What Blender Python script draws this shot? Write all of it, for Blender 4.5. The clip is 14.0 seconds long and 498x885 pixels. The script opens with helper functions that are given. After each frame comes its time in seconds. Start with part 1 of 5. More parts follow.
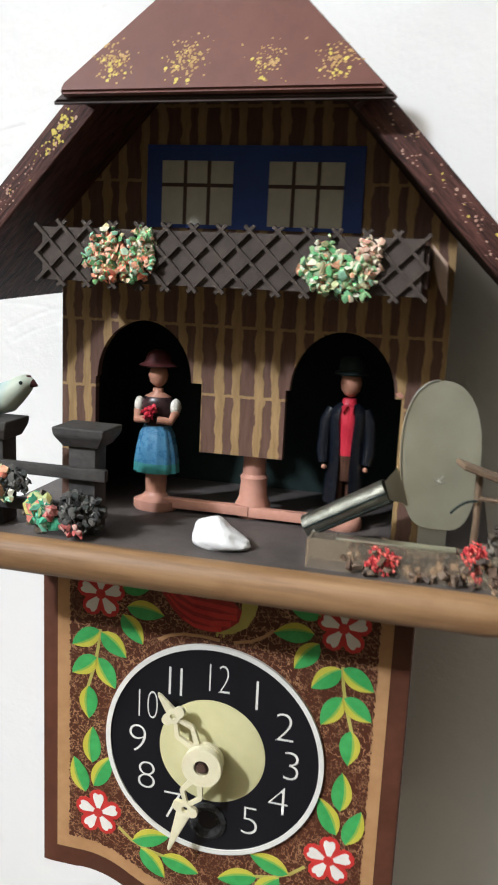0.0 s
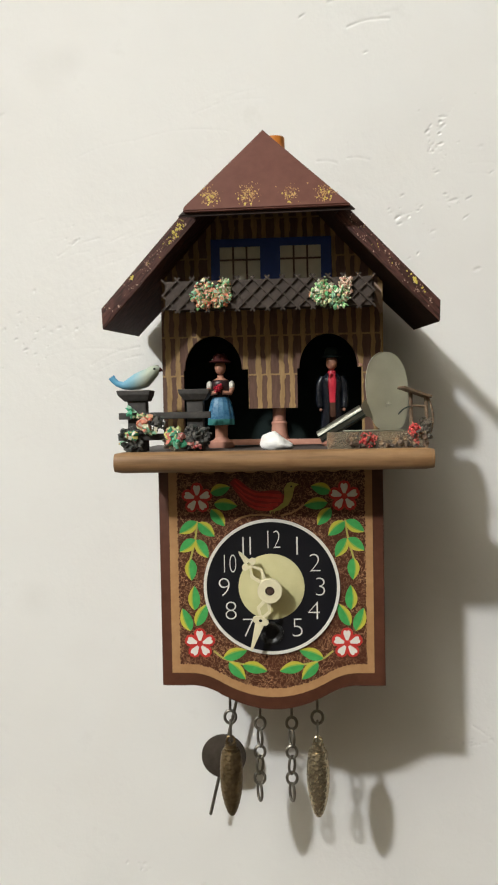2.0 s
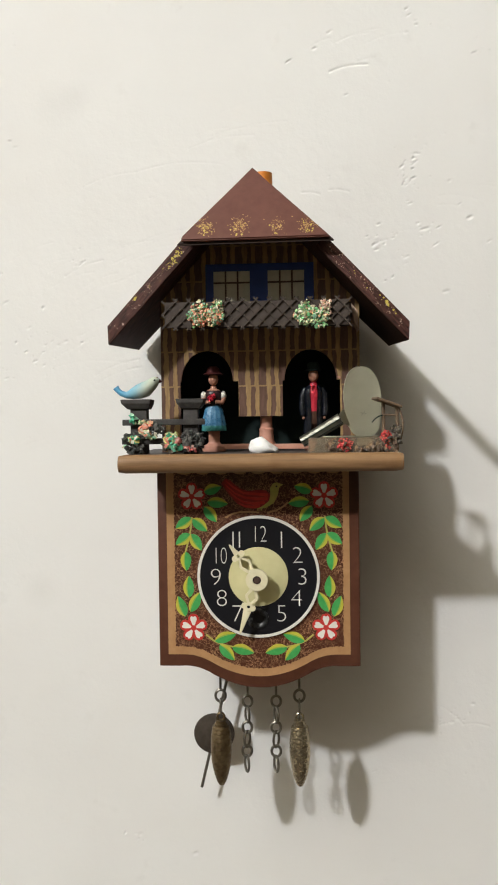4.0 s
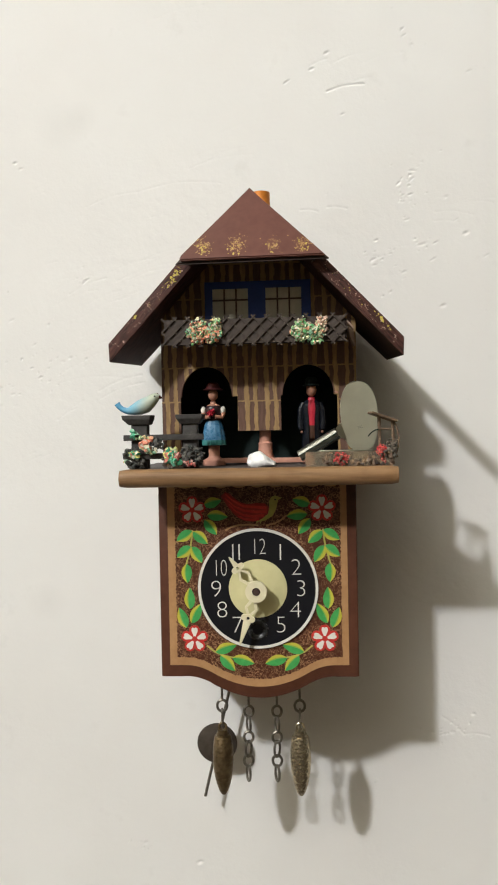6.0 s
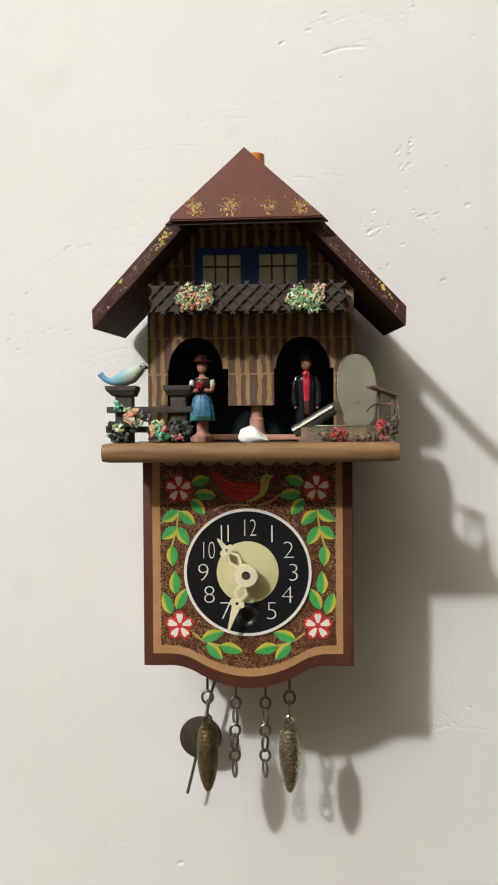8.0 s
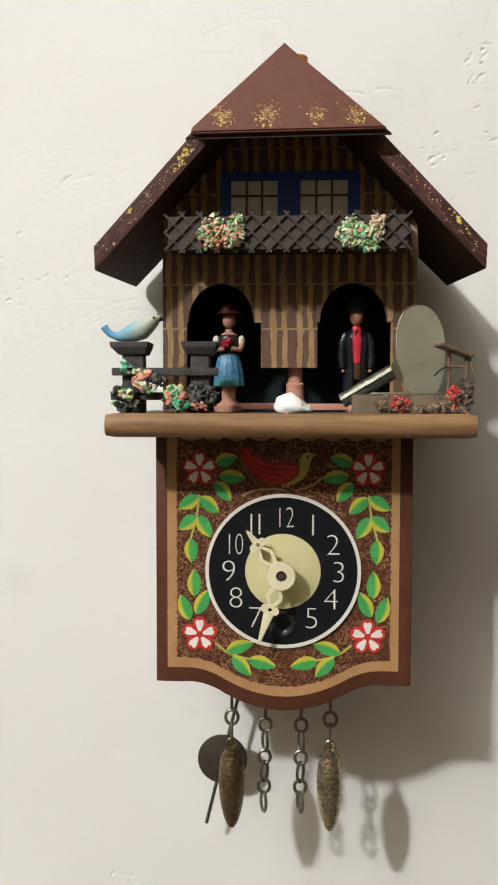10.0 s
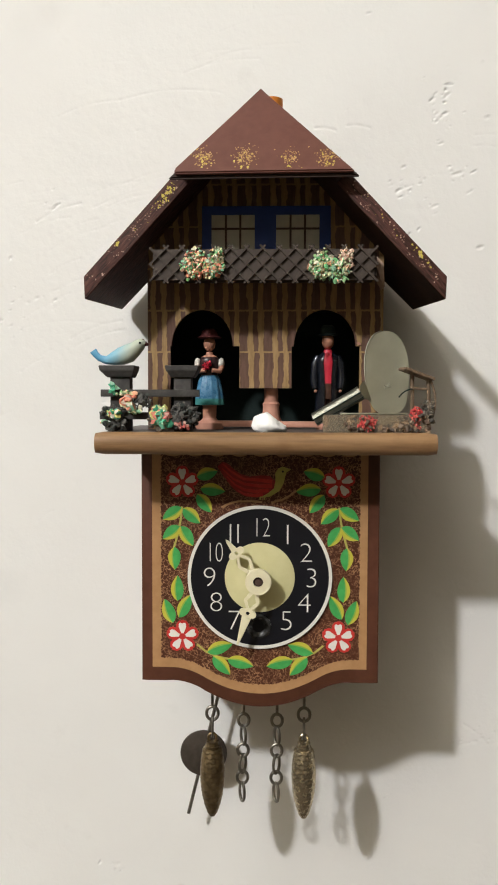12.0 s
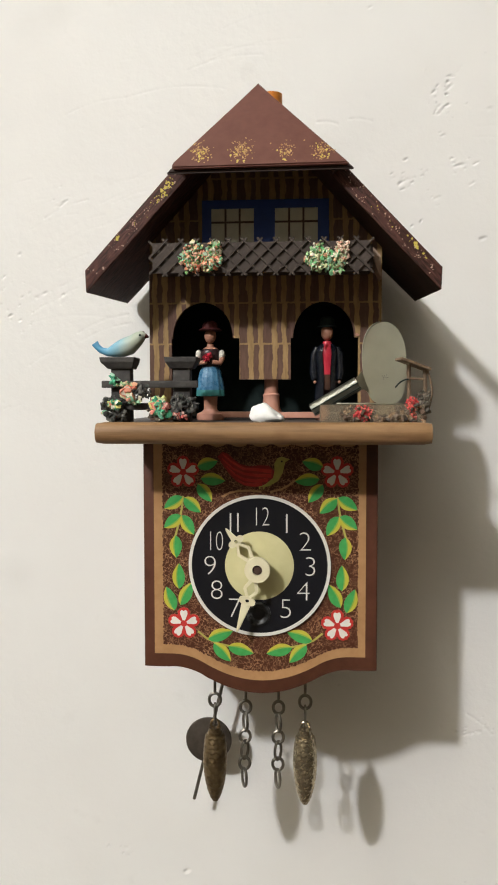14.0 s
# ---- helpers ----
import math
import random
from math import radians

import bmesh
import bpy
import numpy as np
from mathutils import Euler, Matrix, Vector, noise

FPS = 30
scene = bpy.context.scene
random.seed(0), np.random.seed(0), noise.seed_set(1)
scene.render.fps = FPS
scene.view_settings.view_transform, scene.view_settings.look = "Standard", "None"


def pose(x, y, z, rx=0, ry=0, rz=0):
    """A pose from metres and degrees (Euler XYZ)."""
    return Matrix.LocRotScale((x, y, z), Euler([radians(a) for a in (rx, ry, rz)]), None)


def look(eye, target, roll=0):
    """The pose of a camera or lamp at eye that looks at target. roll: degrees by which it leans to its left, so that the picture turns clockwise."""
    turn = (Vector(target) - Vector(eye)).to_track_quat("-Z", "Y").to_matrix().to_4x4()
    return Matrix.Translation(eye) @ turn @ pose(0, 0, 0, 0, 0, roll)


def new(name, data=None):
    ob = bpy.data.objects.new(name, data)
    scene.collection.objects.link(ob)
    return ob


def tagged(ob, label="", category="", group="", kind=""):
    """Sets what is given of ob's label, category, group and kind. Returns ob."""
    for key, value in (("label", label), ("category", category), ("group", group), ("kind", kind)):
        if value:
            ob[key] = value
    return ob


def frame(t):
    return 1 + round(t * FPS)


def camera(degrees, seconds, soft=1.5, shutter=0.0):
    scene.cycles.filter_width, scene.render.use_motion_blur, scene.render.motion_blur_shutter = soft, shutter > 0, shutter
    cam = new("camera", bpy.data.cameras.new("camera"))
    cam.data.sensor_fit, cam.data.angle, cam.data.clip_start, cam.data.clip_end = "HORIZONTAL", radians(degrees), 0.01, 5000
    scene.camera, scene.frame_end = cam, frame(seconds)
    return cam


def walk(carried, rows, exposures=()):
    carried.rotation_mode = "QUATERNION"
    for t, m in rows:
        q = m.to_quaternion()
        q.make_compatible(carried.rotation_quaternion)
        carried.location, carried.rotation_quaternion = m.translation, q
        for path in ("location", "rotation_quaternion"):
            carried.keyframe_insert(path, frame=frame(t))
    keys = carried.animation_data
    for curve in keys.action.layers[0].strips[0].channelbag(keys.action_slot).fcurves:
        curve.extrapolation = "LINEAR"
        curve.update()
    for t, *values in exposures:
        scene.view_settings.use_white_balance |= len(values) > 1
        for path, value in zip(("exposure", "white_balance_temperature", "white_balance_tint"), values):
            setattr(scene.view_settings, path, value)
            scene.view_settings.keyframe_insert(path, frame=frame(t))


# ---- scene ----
cam = camera(33.72, 14.0, 1.9, 0.5)
# stops and white balance as the clip's camera sets them
EXPOSURES = [(0.0, 0.30, 5850, 10), (0.3, 0.24, 5850, 10), (0.5, 0.14, 5850, 10), (0.8, 0.04, 6150, 10), (1.0, -0.06, 6400, 9), (1.2, -0.22, 6450, 8), (1.5, -0.38, 6450, 8),
             (2.0, -0.06, 6400, 8), (2.5, -0.24, 6350, 8), (4.0, -0.05, 6400, 9), (7.2, -0.04, 6420, 9), (9.4, 0.05, 6450, 10), (10.5, 0.0, 6450, 10), (14.0, 0.0, 6450, 10)]
PATH = [
    (0, (0.04841, -0.23160, 1.56378), (-0.18517, 0.72150, 1.37133), 2.710),
    (0.2, (0.04681, -0.24338, 1.55685), (-0.15961, 0.72216, 1.39836), 1.458),
    (0.3, (0.04521, -0.25330, 1.55296), (-0.15068, 0.71702, 1.41159), 0.858),
    (0.5, (0.03908, -0.26989, 1.55023), (-0.12904, 0.71031, 1.44568), -0.028),
    (0.7, (0.02802, -0.28716, 1.55134), (-0.11855, 0.69794, 1.46005), -0.267),
    (0.8, (0.02127, -0.29872, 1.55267), (-0.11477, 0.68809, 1.46354), -0.289),
    (1, (0.01779, -0.32191, 1.54922), (-0.09971, 0.66869, 1.47919), -0.228),
    (1.5, (0.01689, -0.35830, 1.53106), (-0.06168, 0.63793, 1.49414), -0.783),
    (2, (0.01368, -0.38747, 1.52096), (-0.05281, 0.60973, 1.48668), -1.099),
    (2.5, (0.01304, -0.41214, 1.52122), (-0.04509, 0.58584, 1.49540), -0.916),
    (2.7, (0.01378, -0.41657, 1.52114), (-0.03578, 0.58183, 1.49404), -0.669),
    (4.8, (0.01802, -0.42837, 1.52072), (-0.05097, 0.56903, 1.49972), -1.089),
    (5, (0.01900, -0.42954, 1.51997), (-0.05647, 0.56745, 1.50253), -1.134),
    (5.5, (0.02156, -0.42953, 1.51929), (-0.05698, 0.56732, 1.50807), -1.235),
    (6, (0.02429, -0.43171, 1.52372), (-0.04859, 0.56551, 1.50826), -1.129),
    (6.5, (0.02036, -0.42921, 1.51805), (-0.03431, 0.56929, 1.51589), -0.947),
    (7, (0.01489, -0.42373, 1.51775), (-0.03206, 0.57506, 1.50265), -0.602),
    (7.2, (0.01526, -0.42307, 1.51439), (-0.02416, 0.57607, 1.50148), -0.385),
    (9.3, (0.01568, -0.36130, 1.51120), (-0.04137, 0.63658, 1.47966), -0.121),
    (9.5, (0.01348, -0.35230, 1.51120), (-0.04616, 0.64503, 1.46891), -0.033),
    (10, (0.00463, -0.34586, 1.51186), (-0.05438, 0.65103, 1.45950), 0.114),
    (10.5, (-0.00005, -0.35014, 1.51791), (-0.05476, 0.64604, 1.44994), 0.408),
    (11, (0.00535, -0.36114, 1.51921), (-0.05223, 0.63527, 1.45713), 0.317),
    (11.5, (0.00659, -0.36313, 1.51450), (-0.04369, 0.63451, 1.46774), 0.006),
    (12, (0.00619, -0.36788, 1.51905), (-0.02843, 0.63013, 1.46629), 0.146),
    (12.5, (0.01171, -0.36625, 1.51510), (-0.03129, 0.63184, 1.47080), -0.011),
    (13, (0.01423, -0.36459, 1.51884), (-0.03752, 0.63222, 1.45821), -0.053),
    (13.5, (0.01443, -0.36387, 1.51905), (-0.04528, 0.63202, 1.45090), -0.031),
    (14, (0.01856, -0.37208, 1.51634), (-0.05366, 0.62378, 1.46114), -0.070),
]
walk(cam, [(t, look(eye, target, roll)) for t, eye, target, roll in PATH], EXPOSURES)
# ---------------------------------------------------------------- light
world = bpy.data.worlds.new("world")
scene.world = world
world.use_nodes = True
world.node_tree.nodes["Background"].inputs[0].default_value = (0.05, 0.05, 0.055, 1)
world.node_tree.nodes["Background"].inputs[1].default_value = 0.2

bulb = bpy.data.lights.new("room_lamp", "POINT")
bulb.energy = 266.0
bulb.color = (0.980, 0.985, 0.990)
bulb.shadow_soft_size = 0.072
new("room_lamp", bulb).location = (-1.43, -1.955, 3.19)


# ---------------------------------------------------------------- material helpers
def mat_base(name, rough=0.6, metal=0.0, spec=0.5):
    m = bpy.data.materials.new(name)
    m.use_nodes = True
    b = m.node_tree.nodes["Principled BSDF"]
    b.inputs["Roughness"].default_value = rough
    b.inputs["Metallic"].default_value = metal
    b.inputs["Specular IOR Level"].default_value = spec
    return m, m.node_tree, b


def nd(nt, kind, **props):
    n = nt.nodes.new(kind)
    for k, v in props.items():
        n.inputs[k].default_value = v
    return n


def math_n(nt, op, a, b=None, c=None):
    n = nt.nodes.new("ShaderNodeMath")
    n.operation = op
    for i, v in enumerate((a, b, c)):
        if v is None:
            continue
        if isinstance(v, (int, float)):
            n.inputs[i].default_value = v
        else:
            nt.links.new(v, n.inputs[i])
    return n.outputs[0]


def ramp(nt, src, stops, interp="LINEAR"):
    r = nt.nodes.new("ShaderNodeValToRGB")
    r.color_ramp.interpolation = interp
    e = r.color_ramp.elements
    while len(e) < len(stops):
        e.new(0.5)
    for el, (p, c) in zip(e, stops):
        el.position, el.color = p, (*c, 1)
    nt.links.new(src, r.inputs[0])
    return r.outputs[0]


def mix(nt, fac, a, b, mode="MIX"):
    n = nt.nodes.new("ShaderNodeMix")
    n.data_type, n.blend_type = "RGBA", mode
    for sock, v in ((n.inputs[0], fac), (n.inputs[6], a), (n.inputs[7], b)):
        if isinstance(v, (int, float)):
            sock.default_value = v
        elif isinstance(v, tuple):
            sock.default_value = (*v, 1)
        else:
            nt.links.new(v, sock)
    return n.outputs[2]


def coords(nt, scale=(1, 1, 1)):
    tc = nt.nodes.new("ShaderNodeTexCoord")
    mp = nt.nodes.new("ShaderNodeMapping")
    mp.inputs["Scale"].default_value = scale
    nt.links.new(tc.outputs["Object"], mp.inputs[0])
    return mp.outputs[0]


def noise_n(nt, vec, scale, detail=4.0, rough=0.6):
    n = nd(nt, "ShaderNodeTexNoise", Scale=scale, Detail=detail, Roughness=rough)
    nt.links.new(vec, n.inputs["Vector"])
    return n.outputs["Fac"]


def bump(nt, bsdf, height, dist, strength=1.0):
    b = nd(nt, "ShaderNodeBump", Strength=strength, Distance=dist)
    nt.links.new(height, b.inputs["Height"])
    nt.links.new(b.outputs[0], bsdf.inputs["Normal"])


def paint(name, c1, c2, rough=0.5, scale=500.0, bump_d=0.00008, metal=0.0, spec=0.3, stretch=(1, 1, 1), rough_var=0.15):
    """Paint or plain stuff: two colours by a coarse and a fine noise, roughness that varies, slight relief."""
    m, nt, b = mat_base(name, rough, metal, spec)
    v = coords(nt, stretch)
    n1, n2 = noise_n(nt, v, scale * 0.25, 3), noise_n(nt, v, scale, 6, 0.7)
    f = math_n(nt, "ADD", math_n(nt, "MULTIPLY", n1, 0.5), math_n(nt, "MULTIPLY", n2, 0.5))
    nt.links.new(ramp(nt, f, [(0.35, c1), (0.65, c2)]), b.inputs["Base Color"])
    nt.links.new(math_n(nt, "MULTIPLY_ADD", n2, rough_var * 2, rough - rough_var), b.inputs["Roughness"])
    bump(nt, b, n2, bump_d)
    return m


def crumbs(name, cols, rough=0.8):
    """Loose coloured crumbs: each island takes one of the colours."""
    m, nt, b = mat_base(name, rough)
    g = nt.nodes.new("ShaderNodeNewGeometry")
    stops = [(i / len(cols), c) for i, c in enumerate(cols)]
    c = ramp(nt, g.outputs["Random Per Island"], stops, "CONSTANT")
    n = noise_n(nt, coords(nt), 1500, 5)
    c = mix(nt, 0.3, c, ramp(nt, n, [(0.3, (0.4, 0.4, 0.4)), (0.6, (1, 1, 1))]), "MULTIPLY")
    nt.links.new(c, b.inputs["Base Color"])
    bump(nt, b, n, 0.0003)
    return m


# ---------------------------------------------------------------- materials
def wall_plaster():
    m, nt, b = mat_base("white_plaster", 0.7, 0, 0.35)
    v = coords(nt)
    big, mid, fine = noise_n(nt, v, 5, 4), noise_n(nt, v, 40, 6, 0.65), noise_n(nt, v, 420, 5, 0.6)
    c = ramp(nt, big, [(0.3, (0.74, 0.72, 0.69)), (0.7, (0.80, 0.79, 0.765))])
    c = mix(nt, math_n(nt, "MULTIPLY", ramp(nt, mid, [(0.62, (0, 0, 0)), (0.8, (1, 1, 1))]), 0.35), c, (0.60, 0.575, 0.54))
    # a rubbed grey smudge
    tc = nt.nodes.new("ShaderNodeTexCoord")
    sep = nt.nodes.new("ShaderNodeSeparateXYZ")
    nt.links.new(tc.outputs["Object"], sep.inputs[0])
    for sx, sz, r in ((-0.1050, 1.686, 0.015), (-0.0940, 1.691, 0.010), (-0.1180, 1.433, 0.012)):
        dx = math_n(nt, "SUBTRACT", sep.outputs[0], sx)
        dz = math_n(nt, "SUBTRACT", sep.outputs[2], sz)
        d = math_n(nt, "SQRT", math_n(nt, "ADD", math_n(nt, "MULTIPLY", dx, dx), math_n(nt, "MULTIPLY", dz, dz)))
        k = math_n(nt, "SUBTRACT", 1.0, math_n(nt, "DIVIDE", d, r))
        k = math_n(nt, "MAXIMUM", math_n(nt, "MULTIPLY", k, mid), 0.0)
        c = mix(nt, math_n(nt, "MULTIPLY", k, 0.28), c, (0.50, 0.48, 0.45))
    nt.links.new(c, b.inputs["Base Color"])
    h = math_n(nt, "ADD", math_n(nt, "MULTIPLY", mid, 0.8), math_n(nt, "MULTIPLY", fine, 0.14))
    bump(nt, b, h, 0.0012, 0.6)
    return m


def timber_print():
    """Printed half-timber sheet: wavy mauve-brown boards on tan, cut by thin tan cross lines."""
    m, nt, b = mat_base("timber_print", 0.6, 0, 0.2)
    tc = nt.nodes.new("ShaderNodeTexCoord")
    sep = nt.nodes.new("ShaderNodeSeparateXYZ")
    nt.links.new(tc.outputs["Object"], sep.inputs[0])
    x, z = sep.outputs[0], sep.outputs[2]
    wob = noise_n(nt, coords(nt, (260, 1, 150)), 1.0, 2, 0.5)
    edge = noise_n(nt, coords(nt, (900, 1, 300)), 1.0, 2, 0.5)
    row = math_n(nt, "FLOOR", math_n(nt, "DIVIDE", math_n(nt, "ADD", z, -0.1375), 0.0160))
    xs = math_n(nt, "ADD", x, math_n(nt, "MULTIPLY_ADD", wob, 0.0022, -0.0011))
    xs = math_n(nt, "ADD", xs, math_n(nt, "MULTIPLY", row, 0.0003))
    fr = math_n(nt, "FRACT", math_n(nt, "ADD", math_n(nt, "DIVIDE", xs, 0.0047), 40.0))
    d = math_n(nt, "ABSOLUTE", math_n(nt, "SUBTRACT", fr, 0.5))
    par = math_n(nt, "MODULO", math_n(nt, "FLOOR", math_n(nt, "ADD", math_n(nt, "DIVIDE", xs, 0.0047), 40.0)), 2.0)
    d = math_n(nt, "ADD", d, math_n(nt, "MULTIPLY_ADD", edge, 0.2, -0.1))
    d = math_n(nt, "ADD", d, math_n(nt, "MULTIPLY_ADD", par, 0.14, -0.05))
    board = ramp(nt, d, [(0.285, (1, 1, 1)), (0.325, (0, 0, 0))])
    zf = math_n(nt, "FRACT", math_n(nt, "DIVIDE", math_n(nt, "ADD", math_n(nt, "ADD", z, -0.1372), math_n(nt, "MULTIPLY", edge, 0.0006)), 0.0160))
    line = ramp(nt, zf, [(0.0, (0, 0, 0)), (0.035, (0, 0, 0)), (0.05, (1, 1, 1))])
    k = math_n(nt, "MULTIPLY", board, line)
    grain = noise_n(nt, coords(nt, (900, 900, 120)), 1.0, 5, 0.7)
    tan = ramp(nt, grain, [(0.3, (0.25, 0.158, 0.068)), (0.7, (0.38, 0.250, 0.115))])
    mau = ramp(nt, grain, [(0.3, (0.095, 0.050, 0.035)), (0.7, (0.150, 0.085, 0.062))])
    nt.links.new(mix(nt, k, tan, mau), b.inputs["Base Color"])
    bump(nt, b, math_n(nt, "ADD", grain, math_n(nt, "MULTIPLY", k, -1.0)), 0.00012, 0.6)
    return m


def stipple():
    """Dark brown ground with fine tan squiggles."""
    m, nt, b = mat_base("stippled_brown", 0.5, 0, 0.25)
    v = coords(nt)
    n = noise_n(nt, v, 680, 3, 0.6)
    n2 = noise_n(nt, v, 130, 3)
    sq = math_n(nt, "ABSOLUTE", math_n(nt, "SUBTRACT", n, 0.5))
    k = ramp(nt, sq, [(0.014, (1, 1, 1)), (0.036, (0, 0, 0))])
    k = math_n(nt, "MULTIPLY", k, ramp(nt, n2, [(0.35, (0.22, 0.22, 0.22)), (0.65, (1, 1, 1))]))
    nt.links.new(mix(nt, k, (0.070, 0.021, 0.010), (0.42, 0.23, 0.12)), b.inputs["Base Color"])
    bump(nt, b, n, 0.00005)
    return m


def log_wood():
    m, nt, b = mat_base("varnished_log", 0.52, 0, 0.3)
    v = coords(nt, (28, 420, 420))
    g1, g2 = noise_n(nt, v, 1.0, 6, 0.65), noise_n(nt, coords(nt, (60, 60, 60)), 1.0, 4)
    c = ramp(nt, g1, [(0.3, (0.15, 0.080, 0.034)), (0.5, (0.235, 0.132, 0.060)), (0.7, (0.29, 0.170, 0.080))])
    c = mix(nt, math_n(nt, "MULTIPLY", ramp(nt, g2, [(0.55, (0, 0, 0)), (0.75, (1, 1, 1))]), 0.55), c, (0.16, 0.075, 0.028))
    nt.links.new(c, b.inputs["Base Color"])
    bump(nt, b, g1, 0.0002, 0.5)
    return m


def tin():
    m, nt, b = mat_base("dull_tin", 0.2, 1.0)
    v = coords(nt)
    n = noise_n(nt, v, 90, 4, 0.6)
    nt.links.new(ramp(nt, n, [(0.3, (0.60, 0.59, 0.48)), (0.7, (0.68, 0.67, 0.55))]), b.inputs["Base Color"])
    nt.links.new(math_n(nt, "MULTIPLY_ADD", n, 0.16, 0.30), b.inputs["Roughness"])
    bump(nt, b, noise_n(nt, v, 120, 3), 0.0001, 0.15)
    return m


def clear_plastic():
    m, nt, b = mat_base("clear_plastic", 0.08)
    b.inputs["Base Color"].default_value = (0.72, 0.63, 0.50, 1)
    b.inputs["Transmission Weight"].default_value = 0.92
    b.inputs["IOR"].default_value = 1.35
    n = noise_n(nt, coords(nt), 250, 4)
    nt.links.new(math_n(nt, "MULTIPLY_ADD", n, 0.25, 0.0), b.inputs["Roughness"])
    bump(nt, b, n, 0.0002, 0.4)
    return m


def bronze(name, c1, c2, rough):
    m = paint(name, c1, c2, rough, 420, 0.00006, 0.9, rough_var=0.08)
    return m


def bird_glaze():
    m, nt, b = mat_base("glazed_blue_to_cream", 0.48, 0, 0.3)
    tc = nt.nodes.new("ShaderNodeTexCoord")
    sep = nt.nodes.new("ShaderNodeSeparateXYZ")
    nt.links.new(tc.outputs["Object"], sep.inputs[0])
    n = noise_n(nt, coords(nt), 350, 4)
    k = math_n(nt, "ADD", math_n(nt, "DIVIDE", sep.outputs[0], 0.022), math_n(nt, "MULTIPLY", n, 0.15))
    k = math_n(nt, "ADD", k, math_n(nt, "MULTIPLY", sep.outputs[2], -14.0))
    c = ramp(nt, math_n(nt, "ADD", k, 0.70), [(0.0, (0.03, 0.16, 0.30)), (0.42, (0.09, 0.29, 0.46)), (0.66, (0.20, 0.38, 0.46)), (0.88, (0.42, 0.46, 0.37))])
    nt.links.new(c, b.inputs["Base Color"])
    return m


def split_wood(name, slope):
    """Oxblood stained edge of split wood, its grain running down the slope."""
    m, nt, b = mat_base(name, 0.65, 0, 0.3)
    tc = nt.nodes.new("ShaderNodeTexCoord")
    mp = nt.nodes.new("ShaderNodeMapping")
    mp.vector_type = "TEXTURE"
    mp.inputs["Rotation"].default_value = (0, radians(slope), 0)
    mp.inputs["Scale"].default_value = (9, 3, 1)
    nt.links.new(tc.outputs["Object"], mp.inputs[0])
    grain, patch = noise_n(nt, mp.outputs[0], 1900, 5, 0.65), noise_n(nt, coords(nt), 160, 4)
    c = ramp(nt, grain, [(0.36, (0.018, 0.007, 0.005)), (0.52, (0.075, 0.027, 0.020)), (0.72, (0.130, 0.055, 0.042))])
    c = mix(nt, math_n(nt, "MULTIPLY", ramp(nt, patch, [(0.5, (0, 0, 0)), (0.7, (1, 1, 1))]), 0.5), c, (0.045, 0.016, 0.012))
    nt.links.new(c, b.inputs["Base Color"])
    bump(nt, b, grain, 0.0007, 0.8)
    return m


WALL = wall_plaster()
# unseen room: dark walls and floor, pale ceiling, toned to steer bounced light
ROOM = paint("room_paint", (0.125, 0.107, 0.076), (0.160, 0.137, 0.098), 0.8, 20, 0.0005)
CEIL = paint("ceiling_paint", (0.84, 0.80, 0.69), (0.88, 0.84, 0.73), 0.8, 20, 0.0005)
FLOORM = paint("floor_boards", (0.070, 0.051, 0.033), (0.105, 0.077, 0.049), 0.5, 30, 0.0004, stretch=(1, 8, 1))
ROOF = paint("oxblood_roof_paint", (0.100, 0.033, 0.023), (0.132, 0.048, 0.034), 0.5, 260, 0.00010)
EDGES = {-1: split_wood("split_roof_edge", -48), 1: split_wood("split_roof_edge", 47)}
# darker roof brown, with the shade under the eaves put into its colour
SOFFIT_SHADE = paint("soffit_shade_brown", (0.036, 0.019, 0.014), (0.064, 0.034, 0.025), 0.75, 420, 0.0004, spec=0.15)
DARKBROWN = paint("dark_brown_paint", (0.026, 0.014, 0.010), (0.044, 0.024, 0.017), 0.6, 400, 0.0001)
CASEBROWN = paint("case_brown_paint", (0.076, 0.027, 0.015), (0.103, 0.038, 0.022), 0.42, 300, 0.00005)
TAN = paint("tan_border", (0.36, 0.195, 0.085), (0.43, 0.245, 0.115), 0.45, 350, 0.00004)
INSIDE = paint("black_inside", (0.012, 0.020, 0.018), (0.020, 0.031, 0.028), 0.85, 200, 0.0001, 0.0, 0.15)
GLOSSBLACK = paint("scuffed_black_plastic", (0.006, 0.006, 0.007), (0.05, 0.05, 0.05), 0.25, 420, 0.00015)
TIMBER = timber_print()
PALEWOOD = paint("bare_pale_wood", (0.36, 0.25, 0.185), (0.46, 0.33, 0.25), 0.6, 400, 0.0001)
STIPPLE = stipple()
LOG = log_wood()
DECK = paint("grey_brown_deck", (0.055, 0.047, 0.044), (0.105, 0.088, 0.080), 0.55, 260, 0.0002)
TRELLIS = paint("trellis_brown", (0.040, 0.029, 0.022), (0.068, 0.050, 0.039), 0.6, 400, 0.0001)
TRELLISBACK = paint("trellis_backing", (0.050, 0.037, 0.030), (0.074, 0.056, 0.046), 0.7, 400, 0.0001)
FENCE = paint("charcoal_wood", (0.034, 0.031, 0.029), (0.066, 0.060, 0.055), 0.65, 500, 0.0002)
BLUE = paint("blue_paint", (0.018, 0.046, 0.21), (0.026, 0.066, 0.29), 0.5, 300, 0.00006)
PANE = paint("ivory_pane", (0.46, 0.44, 0.355), (0.56, 0.54, 0.445), 0.5, 250, 0.00005)
MUNTIN = paint("muntin_brown", (0.055, 0.030, 0.022), (0.085, 0.050, 0.038), 0.6, 500, 0.00004)
BLACK = paint("dial_black", (0.007, 0.007, 0.009), (0.009, 0.009, 0.012), 0.30, 60, 0.00001, 0.0, 0.3, rough_var=0.03)
